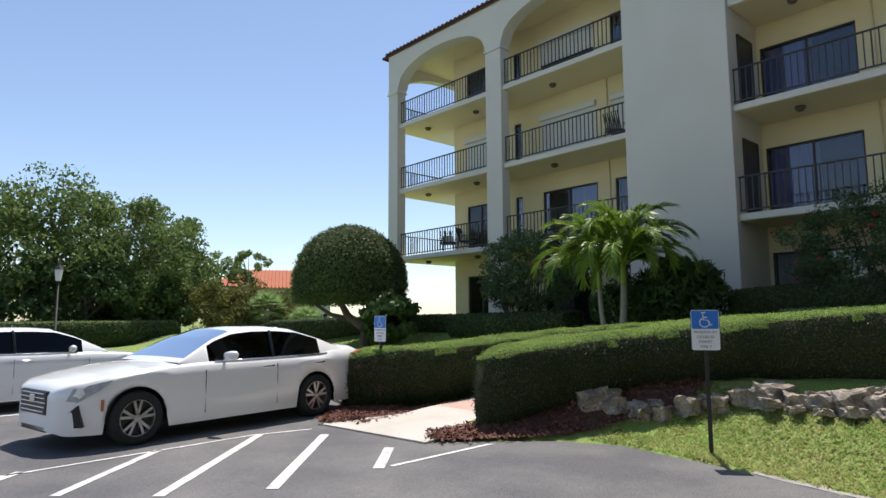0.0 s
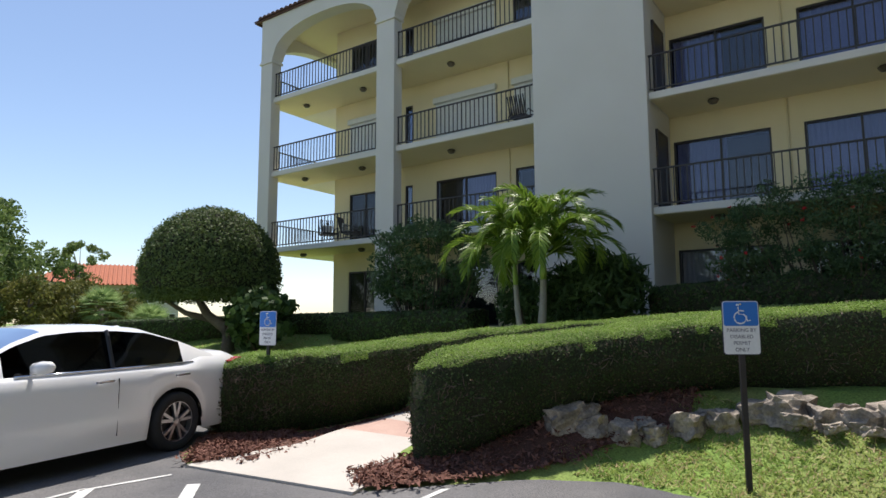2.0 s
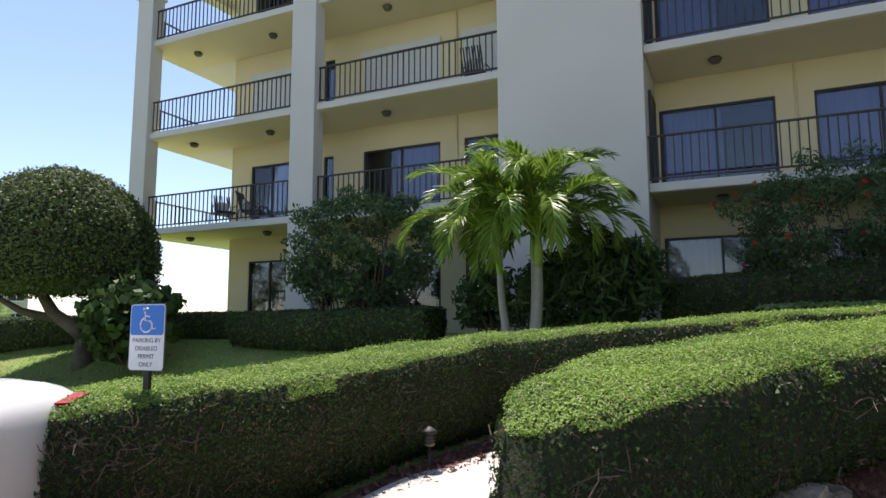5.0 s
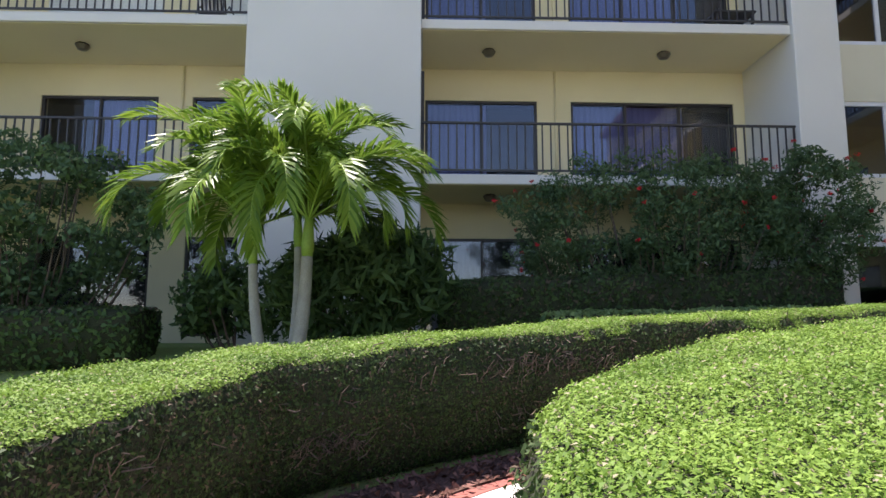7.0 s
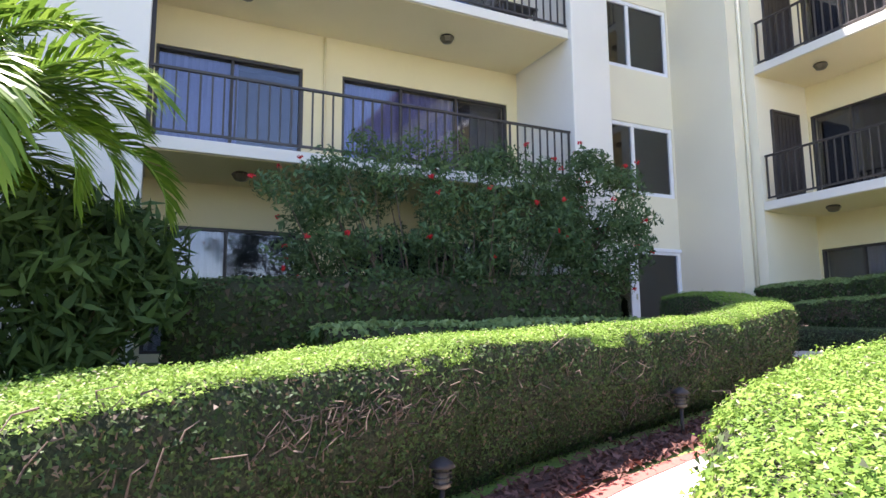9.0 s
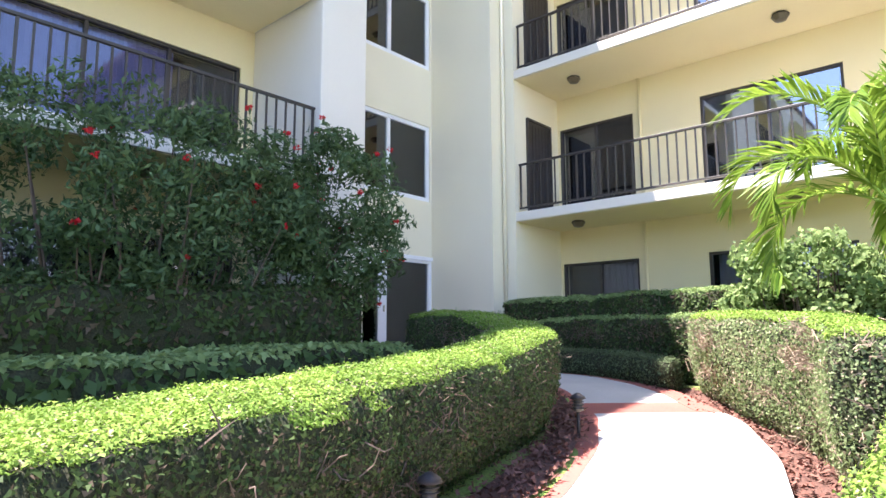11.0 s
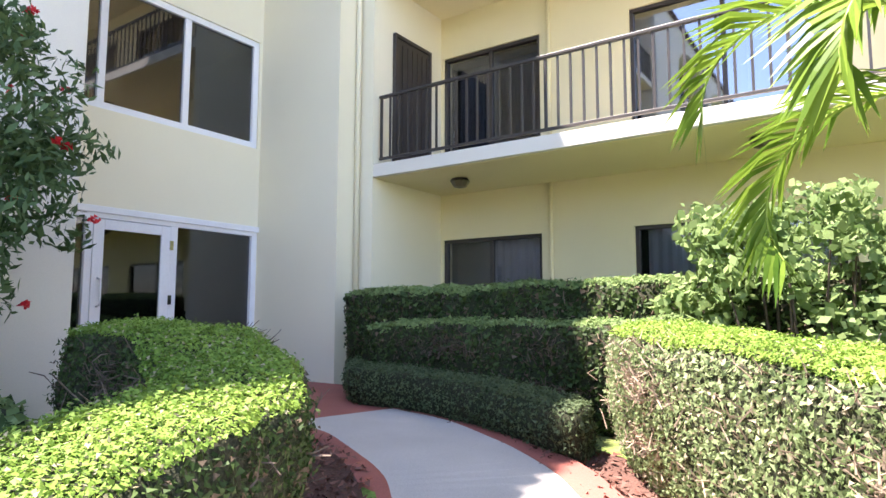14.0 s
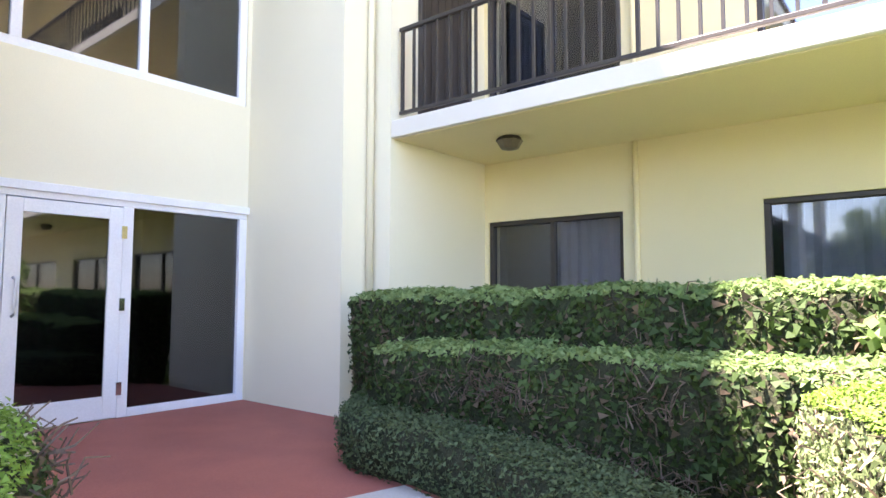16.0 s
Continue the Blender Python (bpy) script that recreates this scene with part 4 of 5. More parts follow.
left_edge = [tuple(CL[i] + NORM[i] * 0.6) for i in range(4, 150, 6)]
beds = [sheet("mulch_bed_long", (left_edge, [(x, y) for x, y, z in A_F[:13]]), MULCHBED, "reddish bark mulch between walk and hedge", 0.03)]
beds.append(sheet("mulch_bed_bank", ([(5.55, 6.28), (6.2, 5.8), (6.9, 5.35), (7.6, 4.9), (8.2, 4.2)], [(5.9, 6.75), (6.6, 6.6), (7.6, 6.2), (8.4, 5.4), (8.8, 4.2)]), MULCHBED, "reddish bark mulch under the bank hedge", 0.03))
beds.append(sheet("mulch_bed_kerb", ([(5.28, 8.45), (5.9, 9.2), (6.6, 9.75)], [(5.7, 8.3), (6.6, 8.6), (7.2, 9.1)]), MULCHBED, "reddish bark mulch beside the parking kerb", 0.03))
beds.append(sheet("mulch_bed_inner", ([tuple(CL[i] - NORM[i] * 0.8) for i in range(20, 156, 6)], [(7.3, 6.1), (8.3, 5.6), (9.1, 4.7), (9.5, 3.6), (9.8, 2), (10.1, 0.4), (11.1, -1.7), (12.0, -2.7), (13.2, -2.9), (14.4, -3.2), (15.3, -3.4)]), MULCHBED, "reddish bark mulch along the inner side of the walk", 0.03))
pts = np.concatenate(beds)
pick = RNG.choice(len(pts), 26000)
p = pts[pick] + np.c_[RNG.normal(0, 0.06, (26000, 2)), RNG.uniform(0.0, 0.025, 26000)]
tagged(leaf_mesh("mulch_chips", p, np.tile((0, 0, 1.0), (len(p), 1)), 0.055, CHIP, slim=0.4, spread=0.5, vary=0.6), "loose reddish bark chips", "mulch")


def kerb(name, ys, w=0.14, h=0.07):
    v, f = [], []
    for i, y in enumerate(ys):
        x = edge_x(y)
        for dx, z in ((0, 0.2), (0.01, 0.25 + h - 0.01), (0.03, 0.25 + h), (w, 0.25 + h), (w + 0.01, 0.2)):
            v.append((x + dx, y, z + 0.008 * noise.noise((x * 4, y * 4, 2))))
    for i in range(len(ys) - 1):
        for j in range(4):
            o = i * 5 + j
            f.append((o, o + 5, o + 6, o + 1))
    return tagged(mesh(name, v, f, KERB), "low worn concrete kerb at the asphalt's edge", "kerb", kind="structure")


kerb("kerb_bank", list(np.linspace(-6, 2.9, 50)), 0.10, 0.03)
kerb("kerb_lawn", list(np.linspace(9.75, 30, 80)))

# ---- rocks on the bank ----
def rock(x, y, z, s, seed):
    bm = bmesh.new()
    bmesh.ops.create_icosphere(bm, subdivisions=3, radius=1)
    off = Vector((seed * 7.1, seed * 3.3, 0))
    for vv in bm.verts:
        c = vv.co.normalized()
        q = Vector((max(-0.72, min(0.72, c.x)), max(-0.72, min(0.72, c.y)), max(-0.66, min(0.66, c.z)))) * 1.25
        q *= 1 + 0.35 * noise.noise(c * 1.4 + off) + 0.26 * noise.noise(c * 3.2 + off) + 0.2 * noise.noise(c * 7.5 + off)
        vv.co = Vector((q.x * s[0], q.y * s[1], q.z * s[2]))
    me = bpy.data.meshes.new("rock")
    bm.to_mesh(me)
    bm.free()
    me.materials.append(ROCK)
    ob = new("rock", me)
    ob.matrix_world = pose(x, y, z, RNG.uniform(-12, 12), RNG.uniform(-12, 12), RNG.uniform(0, 360))
    return tagged(ob, "rough pitted grey-brown limestone boulder", "rock", "rocks on the bank")


for i in range(23):
    t = i / 22
    y = 5.35 - 6.4 * t
    x = 7.62 + 0.75 * step(5.4, 3.4, y) + 0.15 * step(2.5, -1, y) + RNG.uniform(-0.05, 0.05)
    big = 0.10 + 0.07 * RNG.random() + 0.05 * t
    g = ground_z(x, y)
    rock(x, y, g + big * 0.4, (big * 1.25, big, big * 0.95), i + 1)
    if i % 2 == 0:
        rock(x + 0.16, y - 0.18, g + big * 0.8, (big * 0.9, big * 0.8, big * 0.6), i + 40)
    if i > 6:
        rock(x - 0.28, y - 0.1, g + 0.02, (big * 0.6, big * 0.55, big * 0.35), i + 80)

# ---- grass ----
def grass(name, x0, x1, y0, y1, n, size, inside, label):
    x, y = RNG.uniform(x0, x1, n), RNG.uniform(y0, y1, n)
    keep = np.array([inside(a, b) for a, b in zip(x, y)])
    x, y = x[keep], y[keep]
    z = np.array([ground_z(a, b) for a, b in zip(x, y)]) + size * 0.3
    nor = np.c_[RNG.normal(size=(len(x), 2)), np.full(len(x), 1.1)]
    return tagged(leaf_mesh(name, np.c_[x, y, z], nor, size, GRASS, slim=0.16, spread=0.2, vary=0.5, hang=-2.2), label, "grass")


grass("bank_grass", 6.2, 9.0, -3.0, 5.3, 48000, 0.07, lambda a, b: edge_x(b) + 0.05 < a < (7.5 if b > 4.4 else 8.5) and not (b > 4.6 and a < 7.0) and noise.noise((a * 1.5, b * 1.5, 5)) > -0.45, "patchy sunlit lawn grass below the rocks")
grass("lawn_grass", 6.9, 14.5, 9.4, 24.0, 24000, 0.09, lambda a, b: a > edge_x(b) + 0.2 and a + 0.55 * b > 13.6, "mown green lawn grass")


# ---- signs ----
def text(name, body, size, at, rot, mat, parent):
    cu = bpy.data.curves.new(name, "FONT")
    cu.body, cu.size, cu.align_x, cu.align_y, cu.extrude = body, size, "CENTER", "CENTER", 0.0008
    tmp = bpy.data.objects.new(name, cu)
    scene.collection.objects.link(tmp)
    dg = bpy.context.evaluated_depsgraph_get()
    me = bpy.data.meshes.new_from_object(tmp.evaluated_get(dg))
    bpy.data.objects.remove(tmp)
    me.materials.clear()
    me.materials.append(mat)
    ob = new(name, me)
    ob.parent = parent
    ob.location, ob.rotation_euler = at, rot
    return ob


def sign(x, y, top, yaw):
    """A parking sign on a post; its face looks along its own -y."""
    root = empty("parking_sign", (x, y, ground_z(x, y)))
    root.rotation_euler = (0, 0, radians(yaw))
    h = top - ground_z(x, y)
    w, ph = 0.305, 0.457
    def plate(nm, a, b, c, d, y0, y1, mat, r=0.02):
        bm = bmesh.new()
        vs = []
        for cx, cz, t0 in ((b - r, d - r, 0), (a + r, d - r, 90), (a + r, c + r, 180), (b - r, c + r, 270)):
            for s in range(5):
                t = radians(t0 + s * 22.5)
                vs.append(bm.verts.new((cx + r * math.cos(t), y0, cz + r * math.sin(t))))
        fc = bm.faces.new(vs)
        ex = bmesh.ops.extrude_face_region(bm, geom=[fc])
        for e in ex["geom"]:
            if isinstance(e, bmesh.types.BMVert):
                e.co.y = y1
        bmesh.ops.recalc_face_normals(bm, faces=bm.faces)
        me = bpy.data.meshes.new(nm)
        bm.to_mesh(me)
        bm.free()
        me.materials.append(mat)
        o = new(nm, me)
        o.parent = root
        return o
    plate("plate", -w / 2, w / 2, h - ph, h, -0.006, 0.0, SIGNINK, 0.025)
    plate("white_field", -w / 2 + 0.006, w / 2 - 0.006, h - ph + 0.006, h - 0.006, -0.009, -0.005, SIGNWHITE, 0.022)
    plate("blue_field", -w / 2 + 0.012, w / 2 - 0.012, h - 0.215, h - 0.012, -0.012, -0.008, SIGNBLUE, 0.018)
    rx = radians(90)
    for i, t in enumerate(("PARKING BY", "DISABLED", "PERMIT", "ONLY")):
        text("lettering", t, 0.043, (0, -0.0095, h - 0.252 - i * 0.054), (rx, 0, 0), SIGNINK, root)
    sv, sf = [], []
    ring = [(-0.005 + 0.05 * math.cos(t), -0.0125, h - 0.145 + 0.05 * math.sin(t)) for t in np.linspace(radians(110), radians(380), 16)]
    tube(sv, sf, ring, [0.0065] * 16, 6)
    tube(sv, sf, [(-0.02, -0.0125, h - 0.055), (-0.016, -0.0125, h - 0.115), (0.03, -0.0125, h - 0.12), (0.055, -0.0125, h - 0.175), (0.075, -0.0125, h - 0.168)], [0.0075] * 5, 6)
    tube(sv, sf, [(-0.018, -0.0125, h - 0.085), (0.025, -0.0125, h - 0.09)], [0.006] * 2, 6)
    for s in range(1):
        tube(sv, sf, [(-0.023, -0.0125, h - 0.045), (-0.0225, -0.0125, h - 0.03)], [0.013, 0.011], 8)
    mesh("wheelchair_symbol", sv, sf, SIGNWHITE, root)
    boxes("post", [(-0.022, 0.022, 0.0, 0.012, -0.3, h - 0.05), (-0.022, -0.014, 0.012, 0.03, -0.3, h - 0.05), (0.014, 0.022, 0.012, 0.03, -0.3, h - 0.05)], POSTPAINT, root)
    boxes("bolt", [(-0.008, 0.008, -0.014, 0.0, h - 0.04, h - 0.025)], CHROME, root)
    return tagged(root, "blue and white disabled parking sign on a dark steel post", "sign", "parking signs")


sign(7.15, 3.49, 1.89, -60)
sign(6.82, 9.17, 1.87, -84)


# ---- small path lamps ----
def path_lamp(x, y, h=0.4):
    root = empty("path_lamp", (x, y, ground_z(x, y)))
    v, f = [], []
    tube(v, f, [(0, 0, -0.05), (0, 0, h * 0.6)], [0.015, 0.015], 8)
    mesh("stake", v, f, POSTPAINT, root, True)
    v, f = [], []
    tube(v, f, [(0, 0, h * 0.58), (0, 0, h * 0.62), (0, 0, h * 0.66), (0, 0, h * 0.85)], [0.02, 0.05, 0.04, 0.04], 12)
    mesh("lantern", v, f, LAMPGLASS, root, True)
    v, f = [], []
    tube(v, f, [(0, 0, h * 0.85), (0, 0, h * 0.87), (0, 0, h * 0.93), (0, 0, h)], [0.045, 0.075, 0.06, 0.015], 14)
    mesh("cap", v, f, POSTPAINT, root, True)
    for i in range(3):
        v, f = [], []
        tube(v, f, [(0, 0, h * (0.66 + 0.07 * i)), (0, 0, h * (0.675 + 0.07 * i))], [0.055, 0.055], 14)
        mesh("louvre", v, f, POSTPAINT, root)
    return tagged(root, "small black louvred path lamp staked in the mulch", "lamp", "path lamps")


for x, y in [(8.7, 7.95), (11.05, 5.36), (11.76, 2.84), (12.3, 0.3)]:
    path_lamp(x, y)


# ---- palms ----
def frond(V, Fc, R, base, az, elev, length, droop, leaf=0.5, pairs=60):
    p = Vector(base)
    n = pairs
    ds = length / n
    side = Vector((-math.sin(az), math.cos(az), 0))
    spine = [p.copy()]
    for i in range(n):
        s = i / n
        e = elev - droop * s ** 1.9
        d = Vector((math.cos(az) * math.cos(e), math.sin(az) * math.cos(e), math.sin(e)))
        up = Vector((-math.cos(az) * math.sin(e), -math.sin(az) * math.sin(e), math.cos(e)))
        p = p + d * ds
        spine.append(p.copy())
        if s < 0.1:
            continue
        ll = leaf * (0.3 + 0.7 * math.sin(math.pi * min(1, 0.2 + s * 0.74)) ** 0.8) * RNG.uniform(0.85, 1.08)
        for sg in (-1, 1):
            out = (side * sg * RNG.uniform(0.45, 0.8) + d * (0.7 + 0.4 * s) + up * (0.3 + RNG.uniform(-0.25, 0.2))).normalized()
            w = (d - out * d.dot(out)).normalized() * 0.0185
            a = p
            b = p + out * ll * 0.45
            c = p + out * ll * 0.97 + Vector((0, 0, -ll * (0.16 + RNG.uniform(0, 0.16))))
            o = len(V)
            V += [tuple(a - w * 0.4), tuple(a + w * 0.4), tuple(b + w), tuple(b - w), tuple(c)]
            Fc += [(o, o + 1, o + 2, o + 3), (o + 3, o + 2, o + 4)]
    R.append(spine)


def palm(stems, label, fronds=9, length=1.75, droop=2.1, leaf=0.52):
    root = empty("palm", stems[0][0])
    o = Vector(stems[0][0])
    for base, top, r in stems:
        b, t = Vector(base) - o, Vector(top) - o
        v, f = [], []
        k = 26
        ptsl = [b.lerp(t, s / k) + Vector((0, 0.10, 0)) * math.sin(math.pi * s / k) * (1 if t.y > b.y else -1) * 0.5 for s in range(k + 1)]
        tube(v, f, ptsl, [r * (1.25 - 0.45 * s / k) * (1 + (0.035 if s % 2 else 0)) for s in range(k + 1)], 14)
        mesh("trunk", v, f, PALMBARK, root, True)
        v, f = [], []
        up = (ptsl[-1] - ptsl[-3]).normalized()
        tube(v, f, [ptsl[-1] - up * 0.02, ptsl[-1] + up * 0.12, ptsl[-1] + up * 0.3, ptsl[-1] + up * 0.5], [r * 0.82, r * 0.98, r * 0.8, r * 0.5], 12)
        mesh("crownshaft", v, f, CROWNSHAFT, root, True)
        V, Fc, R = [], [], []
        head = ptsl[-1] + up * 0.42
        a0 = RNG.uniform(0, 6.28)
        for i in range(fronds):
            el = radians(89 - 62 * (i / fronds) + RNG.uniform(-7, 7))
            frond(V, Fc, R, head, a0 + i * 2.4, el, length * RNG.uniform(0.85, 1.12), droop * RNG.uniform(0.8, 1.15) * (0.75 + 0.3 * i / fronds), leaf)
        tagged(mesh("leaflets", V, Fc, PALMLEAF, root), kind="stuff")
        v, f = [], []
        for sp in R:
            tube(v, f, sp[::3], [0.016 - 0.012 * j / len(sp[::3]) for j in range(len(sp[::3]))], 5, False)
        tagged(mesh("rachises", v, f, CROWNSHAFT, root, True), kind="stuff")
    return tagged(root, label, "palm")


gz = ground_z(13.1, 8.6)
palm([((13.05, 8.60, gz), (13.1, 8.86, 2.5), 0.062), ((13.2, 8.44, gz), (13.15, 8.24, 2.6), 0.08), ((13.3, 8.47, gz), (13.5, 8.42, 2.75), 0.06)],
     "bright green feather palm with three slim grey trunks", 18, 1.95, 2.5, 0.46)
palm([((9.72, -1.62, ground_z(9.8, -1.6)), (9.98, -1.62, 2.9), 0.085)], "feather palm with drooping fronds behind a hedge", 13, 1.85, 2.9, 0.5)


# ---- bushes and trees ----
def clump_leaves(centres, radius, per, size, mat, parent, name="leaves", slim=0.5, flat=0.8, spread=0.9, outer=0.5):
    c = np.repeat(np.array(centres), per, axis=0)
    d = RNG.normal(size=c.shape)
    d /= np.linalg.norm(d, axis=1)[:, None]
    r = radius * (outer + (1 - outer) * RNG.random((len(c), 1)))
    p = c + d * r * np.array([1, 1, flat])
    return leaf_mesh(name, p, d, size, mat, parent, slim, spread)


def bush(name, at, radii, clumps, radius, per, size, mat, label, stems=10, category="bush", slim=0.45, low=0.25, flowers=0, tips=None):
    """Stems fan out from the foot to an uneven mass of leaf clumps."""
    x, y, z = at
    root = empty(name, at)
    cs = []
    while len(cs) < clumps:
        d = RNG.normal(size=3)
        d /= np.linalg.norm(d)
        k = RNG.uniform(0.55, 1.0) ** 0.6
        q = d * k * np.array(radii)
        q[2] += radii[2] * (1 + low)
        if q[2] > 0.12:
            cs.append(q * (1 + 0.12 * noise.noise(Vector(q) * 0.9)))
    cs = np.array(cs)
    clump_leaves(cs, radius, per, size, mat, root, slim=slim)
    if tips is not None:
        up = cs[cs[:, 2] > np.quantile(cs[:, 2], 0.45)][::4] + np.array([0, 0, radius * 0.5])
        clump_leaves(up, radius * 0.45, 14, size, tips, root, "pale_tips", slim)
    if flowers:
        f = cs[RNG.choice(len(cs), flowers)]
        n = f - np.array([0, 0, radii[2]])
        f = f + n / (np.linalg.norm(n, axis=1)[:, None] + 1e-6) * radius * 1.0
        clump_leaves(f, 0.04, 14, 0.036, FLOWER, root, "flowers", 0.8)
    v, fc = [], []
    for i in range(stems):
        q = cs[RNG.integers(len(cs))]
        b = np.array([q[0] * 0.35, q[1] * 0.35, -0.1])
        m = b * 0.4 + q * 0.6 + RNG.normal(0, 0.06, 3)
        m[2] = q[2] * 0.45
        tube(v, fc, [b, m, q], [0.022, 0.014, 0.006], 5, False)
    tagged(mesh("stems", v, fc, TWIG, root, True), kind="stuff")
    return tagged(root, label, category)


bush("flowering_bush", (15.6, 2.95, 1.55), (0.8, 2.9, 1.12), 290, 0.25, 90, 0.09, OLEANDER, "large dark bush with small red flowers along the facade", 55, slim=0.32, low=0.6, flowers=42)
bush("flowering_bush", (15.3, 0.8, 1.5), (0.65, 1.0, 1.1), 110, 0.23, 90, 0.09, OLEANDER, "bushy end of the red flowering shrubs by the pier", 3, slim=0.32, low=0.75, flowers=36)
bush("shade_bush", (15.0, 12.7, 1.40), (0.9, 1.9, 1.25), 210, 0.27, 60, 0.11, OLEANDER, "large bush with pale leaf tips in the facade's shade", 50, slim=0.42, low=0.45, tips=PALELEAF)
bush("fan_shrub", (14.6, 7.75, 1.25), (0.9, 1.2, 0.85), 110, 0.34, 60, 0.26, DARKLEAF, "dense dark shrub with long drooping leaves", 20, slim=0.2, low=0.2)
bush("dark_shrub", (15.3, 9.6, 1.4), (0.6, 0.9, 0.6), 40, 0.3, 60, 0.14, DARKLEAF, "dark low shrub against the facade", 8)
bush("sunlit_bush", (11.2, -3.55, 1.5), (1.0, 0.5, 0.87), 110, 0.21, 72, 0.081, BUSHLEAF, "sunlit broad-leaved bush before the wing", 34, slim=0.7, low=0.25)
bush("sea_grape", (12.75, 16.7, 1.0), (0.85, 0.85, 0.75), 70, 0.3, 26, 0.22, DARKLEAF, "dark bush with large round leaves beside the lawn", 12, slim=0.9, low=0.15)


def dome_tree():
    root = empty("dome_tree", (13.2, 18.8, ground_z(13.2, 18.8)))
    g = ground_z(13.2, 18.8)
    n = 42000
    d = RNG.normal(size=(n, 3))
    d /= np.linalg.norm(d, axis=1)[:, None]
    d[:, 2] = np.where(d[:, 2] < -0.22, -0.22 + RNG.uniform(-0.12, 0.1, n), d[:, 2])
    h = np.linalg.norm(d[:, :2], axis=1)
    rr = np.where(d[:, 2] < -0.1, RNG.uniform(0.2, 1, n) ** 0.5 / np.maximum(h, 0.3), 1.0)
    p = d * np.array([2.02, 2.02, 2.08])
    p[:, :2] *= rr[:, None]
    p += RNG.normal(0, 0.05, (n, 3))
    p += np.array([-0.35, 0.45, 3.1 - g])
    leaf_mesh("crown", p, d, 0.075, DOMELEAF, root, spread=0.7)
    # Dark inner shell paints the shade inside the crown.
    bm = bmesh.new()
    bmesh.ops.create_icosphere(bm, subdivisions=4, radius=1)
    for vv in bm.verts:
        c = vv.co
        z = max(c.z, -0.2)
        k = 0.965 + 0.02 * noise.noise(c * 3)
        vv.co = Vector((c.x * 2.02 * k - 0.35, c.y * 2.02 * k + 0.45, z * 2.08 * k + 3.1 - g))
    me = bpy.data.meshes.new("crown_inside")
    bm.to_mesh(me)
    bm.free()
    me.materials.append(SHADECORE)
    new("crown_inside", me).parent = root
    v, f = [], []
    tube(v, f, [(0, 0, -0.2), (0, 0, 0.45), (-0.1, 0.14, 0.8), (-0.4, 0.5, 1.15), (-0.6, 0.75, 1.7)], [0.24, 0.18, 0.17, 0.14, 0.10], 10)
    tube(v, f, [(0, 0, 0.5), (0.1, -0.2, 1.0), (0.2, -0.5, 1.6)], [0.15, 0.11, 0.08], 8)
    tube(v, f, [(-0.3, 0.4, 1.0), (-0.8, 1.0, 1.2), (-1.2, 1.5, 1.6)], [0.11, 0.08, 0.05], 8)
    mesh("trunk", v, f, BARK, root, True)
    return tagged(root, "dome-shaped clipped tree with a curved trunk", "tree")


dome_tree()


def tree(x, y, h, w, label, clumps=70, size=0.3, mat=TREELEAF, base=0.25, trunk=0.28, low=0.22, per=120, rad=None):
    root = empty("tree", (x, y, 0.25))
    cs = []
    while len(cs) < clumps:
        d = RNG.normal(size=3)
        d /= np.linalg.norm(d)
        k = RNG.uniform(0.45, 1.0) ** 0.5
        q = np.array([d[0] * w, d[1] * w, d[2] * h * (1 - low) / 2]) * k
        q[2] += h * (1 + low) / 2
        if q[2] < h * low * 0.6:
            continue
        cs.append(q + RNG.normal(0, w * 0.06, 3))
    clump_leaves(cs, rad or w * 0.26, per, size, mat, root, "crown", 0.5, 0.75)
    v, f = [], []
    tube(v, f, [(0, 0, -0.2), (0.05, 0, h * 0.18), (-0.1, 0.1, h * 0.4), (0, 0, h * 0.75)], [trunk * 1.3, trunk, trunk * 0.75, trunk * 0.25], 9)
    for i in range(9):
        q = cs[i * 5 % len(cs)]
        s = (0, 0.02, h * (0.2 + 0.05 * i))
        m = [q[0] * 0.45, q[1] * 0.45, s[2] * 0.5 + q[2] * 0.5]
        tube(v, f, [s, m, tuple(q)], [trunk * 0.5, trunk * 0.3, trunk * 0.08], 6, False)
    mesh("trunk", v, f, BARK, root, True)
    return tagged(root, label, "tree", "trees beyond the parking lot")


for x, y, h, w in [(-9, 46, 10.8, 5), (-3.0, 45, 10.4, 5.0), (3.2, 45.5, 10.6, 4.8), (8.4, 47.5, 11.2, 4.6), (12.6, 47.5, 10.4, 4.0), (15.6, 51, 10.2, 4.0), (19.8, 57, 8.8, 3.4)]:
    tree(x, y, h, w, "large leafy green tree beyond the parking lot", 110, 0.32, per=95, low=0.1)
for x, y, h, w in [(5.5, 43.5, 5.5, 3.0), (10.0, 45.0, 5.5, 2.8), (0.5, 42.5, 5.5, 3.0), (14.5, 47.5, 5.0, 2.6)]:
    tree(x, y, h, w, "dark lower tree under the tall ones", 60, 0.33, DARKLEAF, per=75, low=0.05, trunk=0.15)
for x, y, h, w, m in [(18.6, 46.5, 4.4, 2.6, DRYLEAF), (21.5, 47.5, 4.6, 2.6, DRYLEAF), (23.0, 45.5, 3.6, 2.2, DRYLEAF), (26.5, 50, 4.2, 1.8, TREELEAF)]:
    tree(x, y, h, w, "olive-leaved shrub tree before the far house", 60, 0.24, m, low=0.03, trunk=0.12, per=110)
tree(29.5, 64, 9.4, 2.3, "thin pine with a sparse flat crown", 26, 0.3, TREELEAF, low=0.55, trunk=0.16, per=80, rad=0.5)
tree(25.2, 62, 8.3, 2.6, "leafy tree behind the far house", 40, 0.3, TREELEAF, low=0.3, per=90)


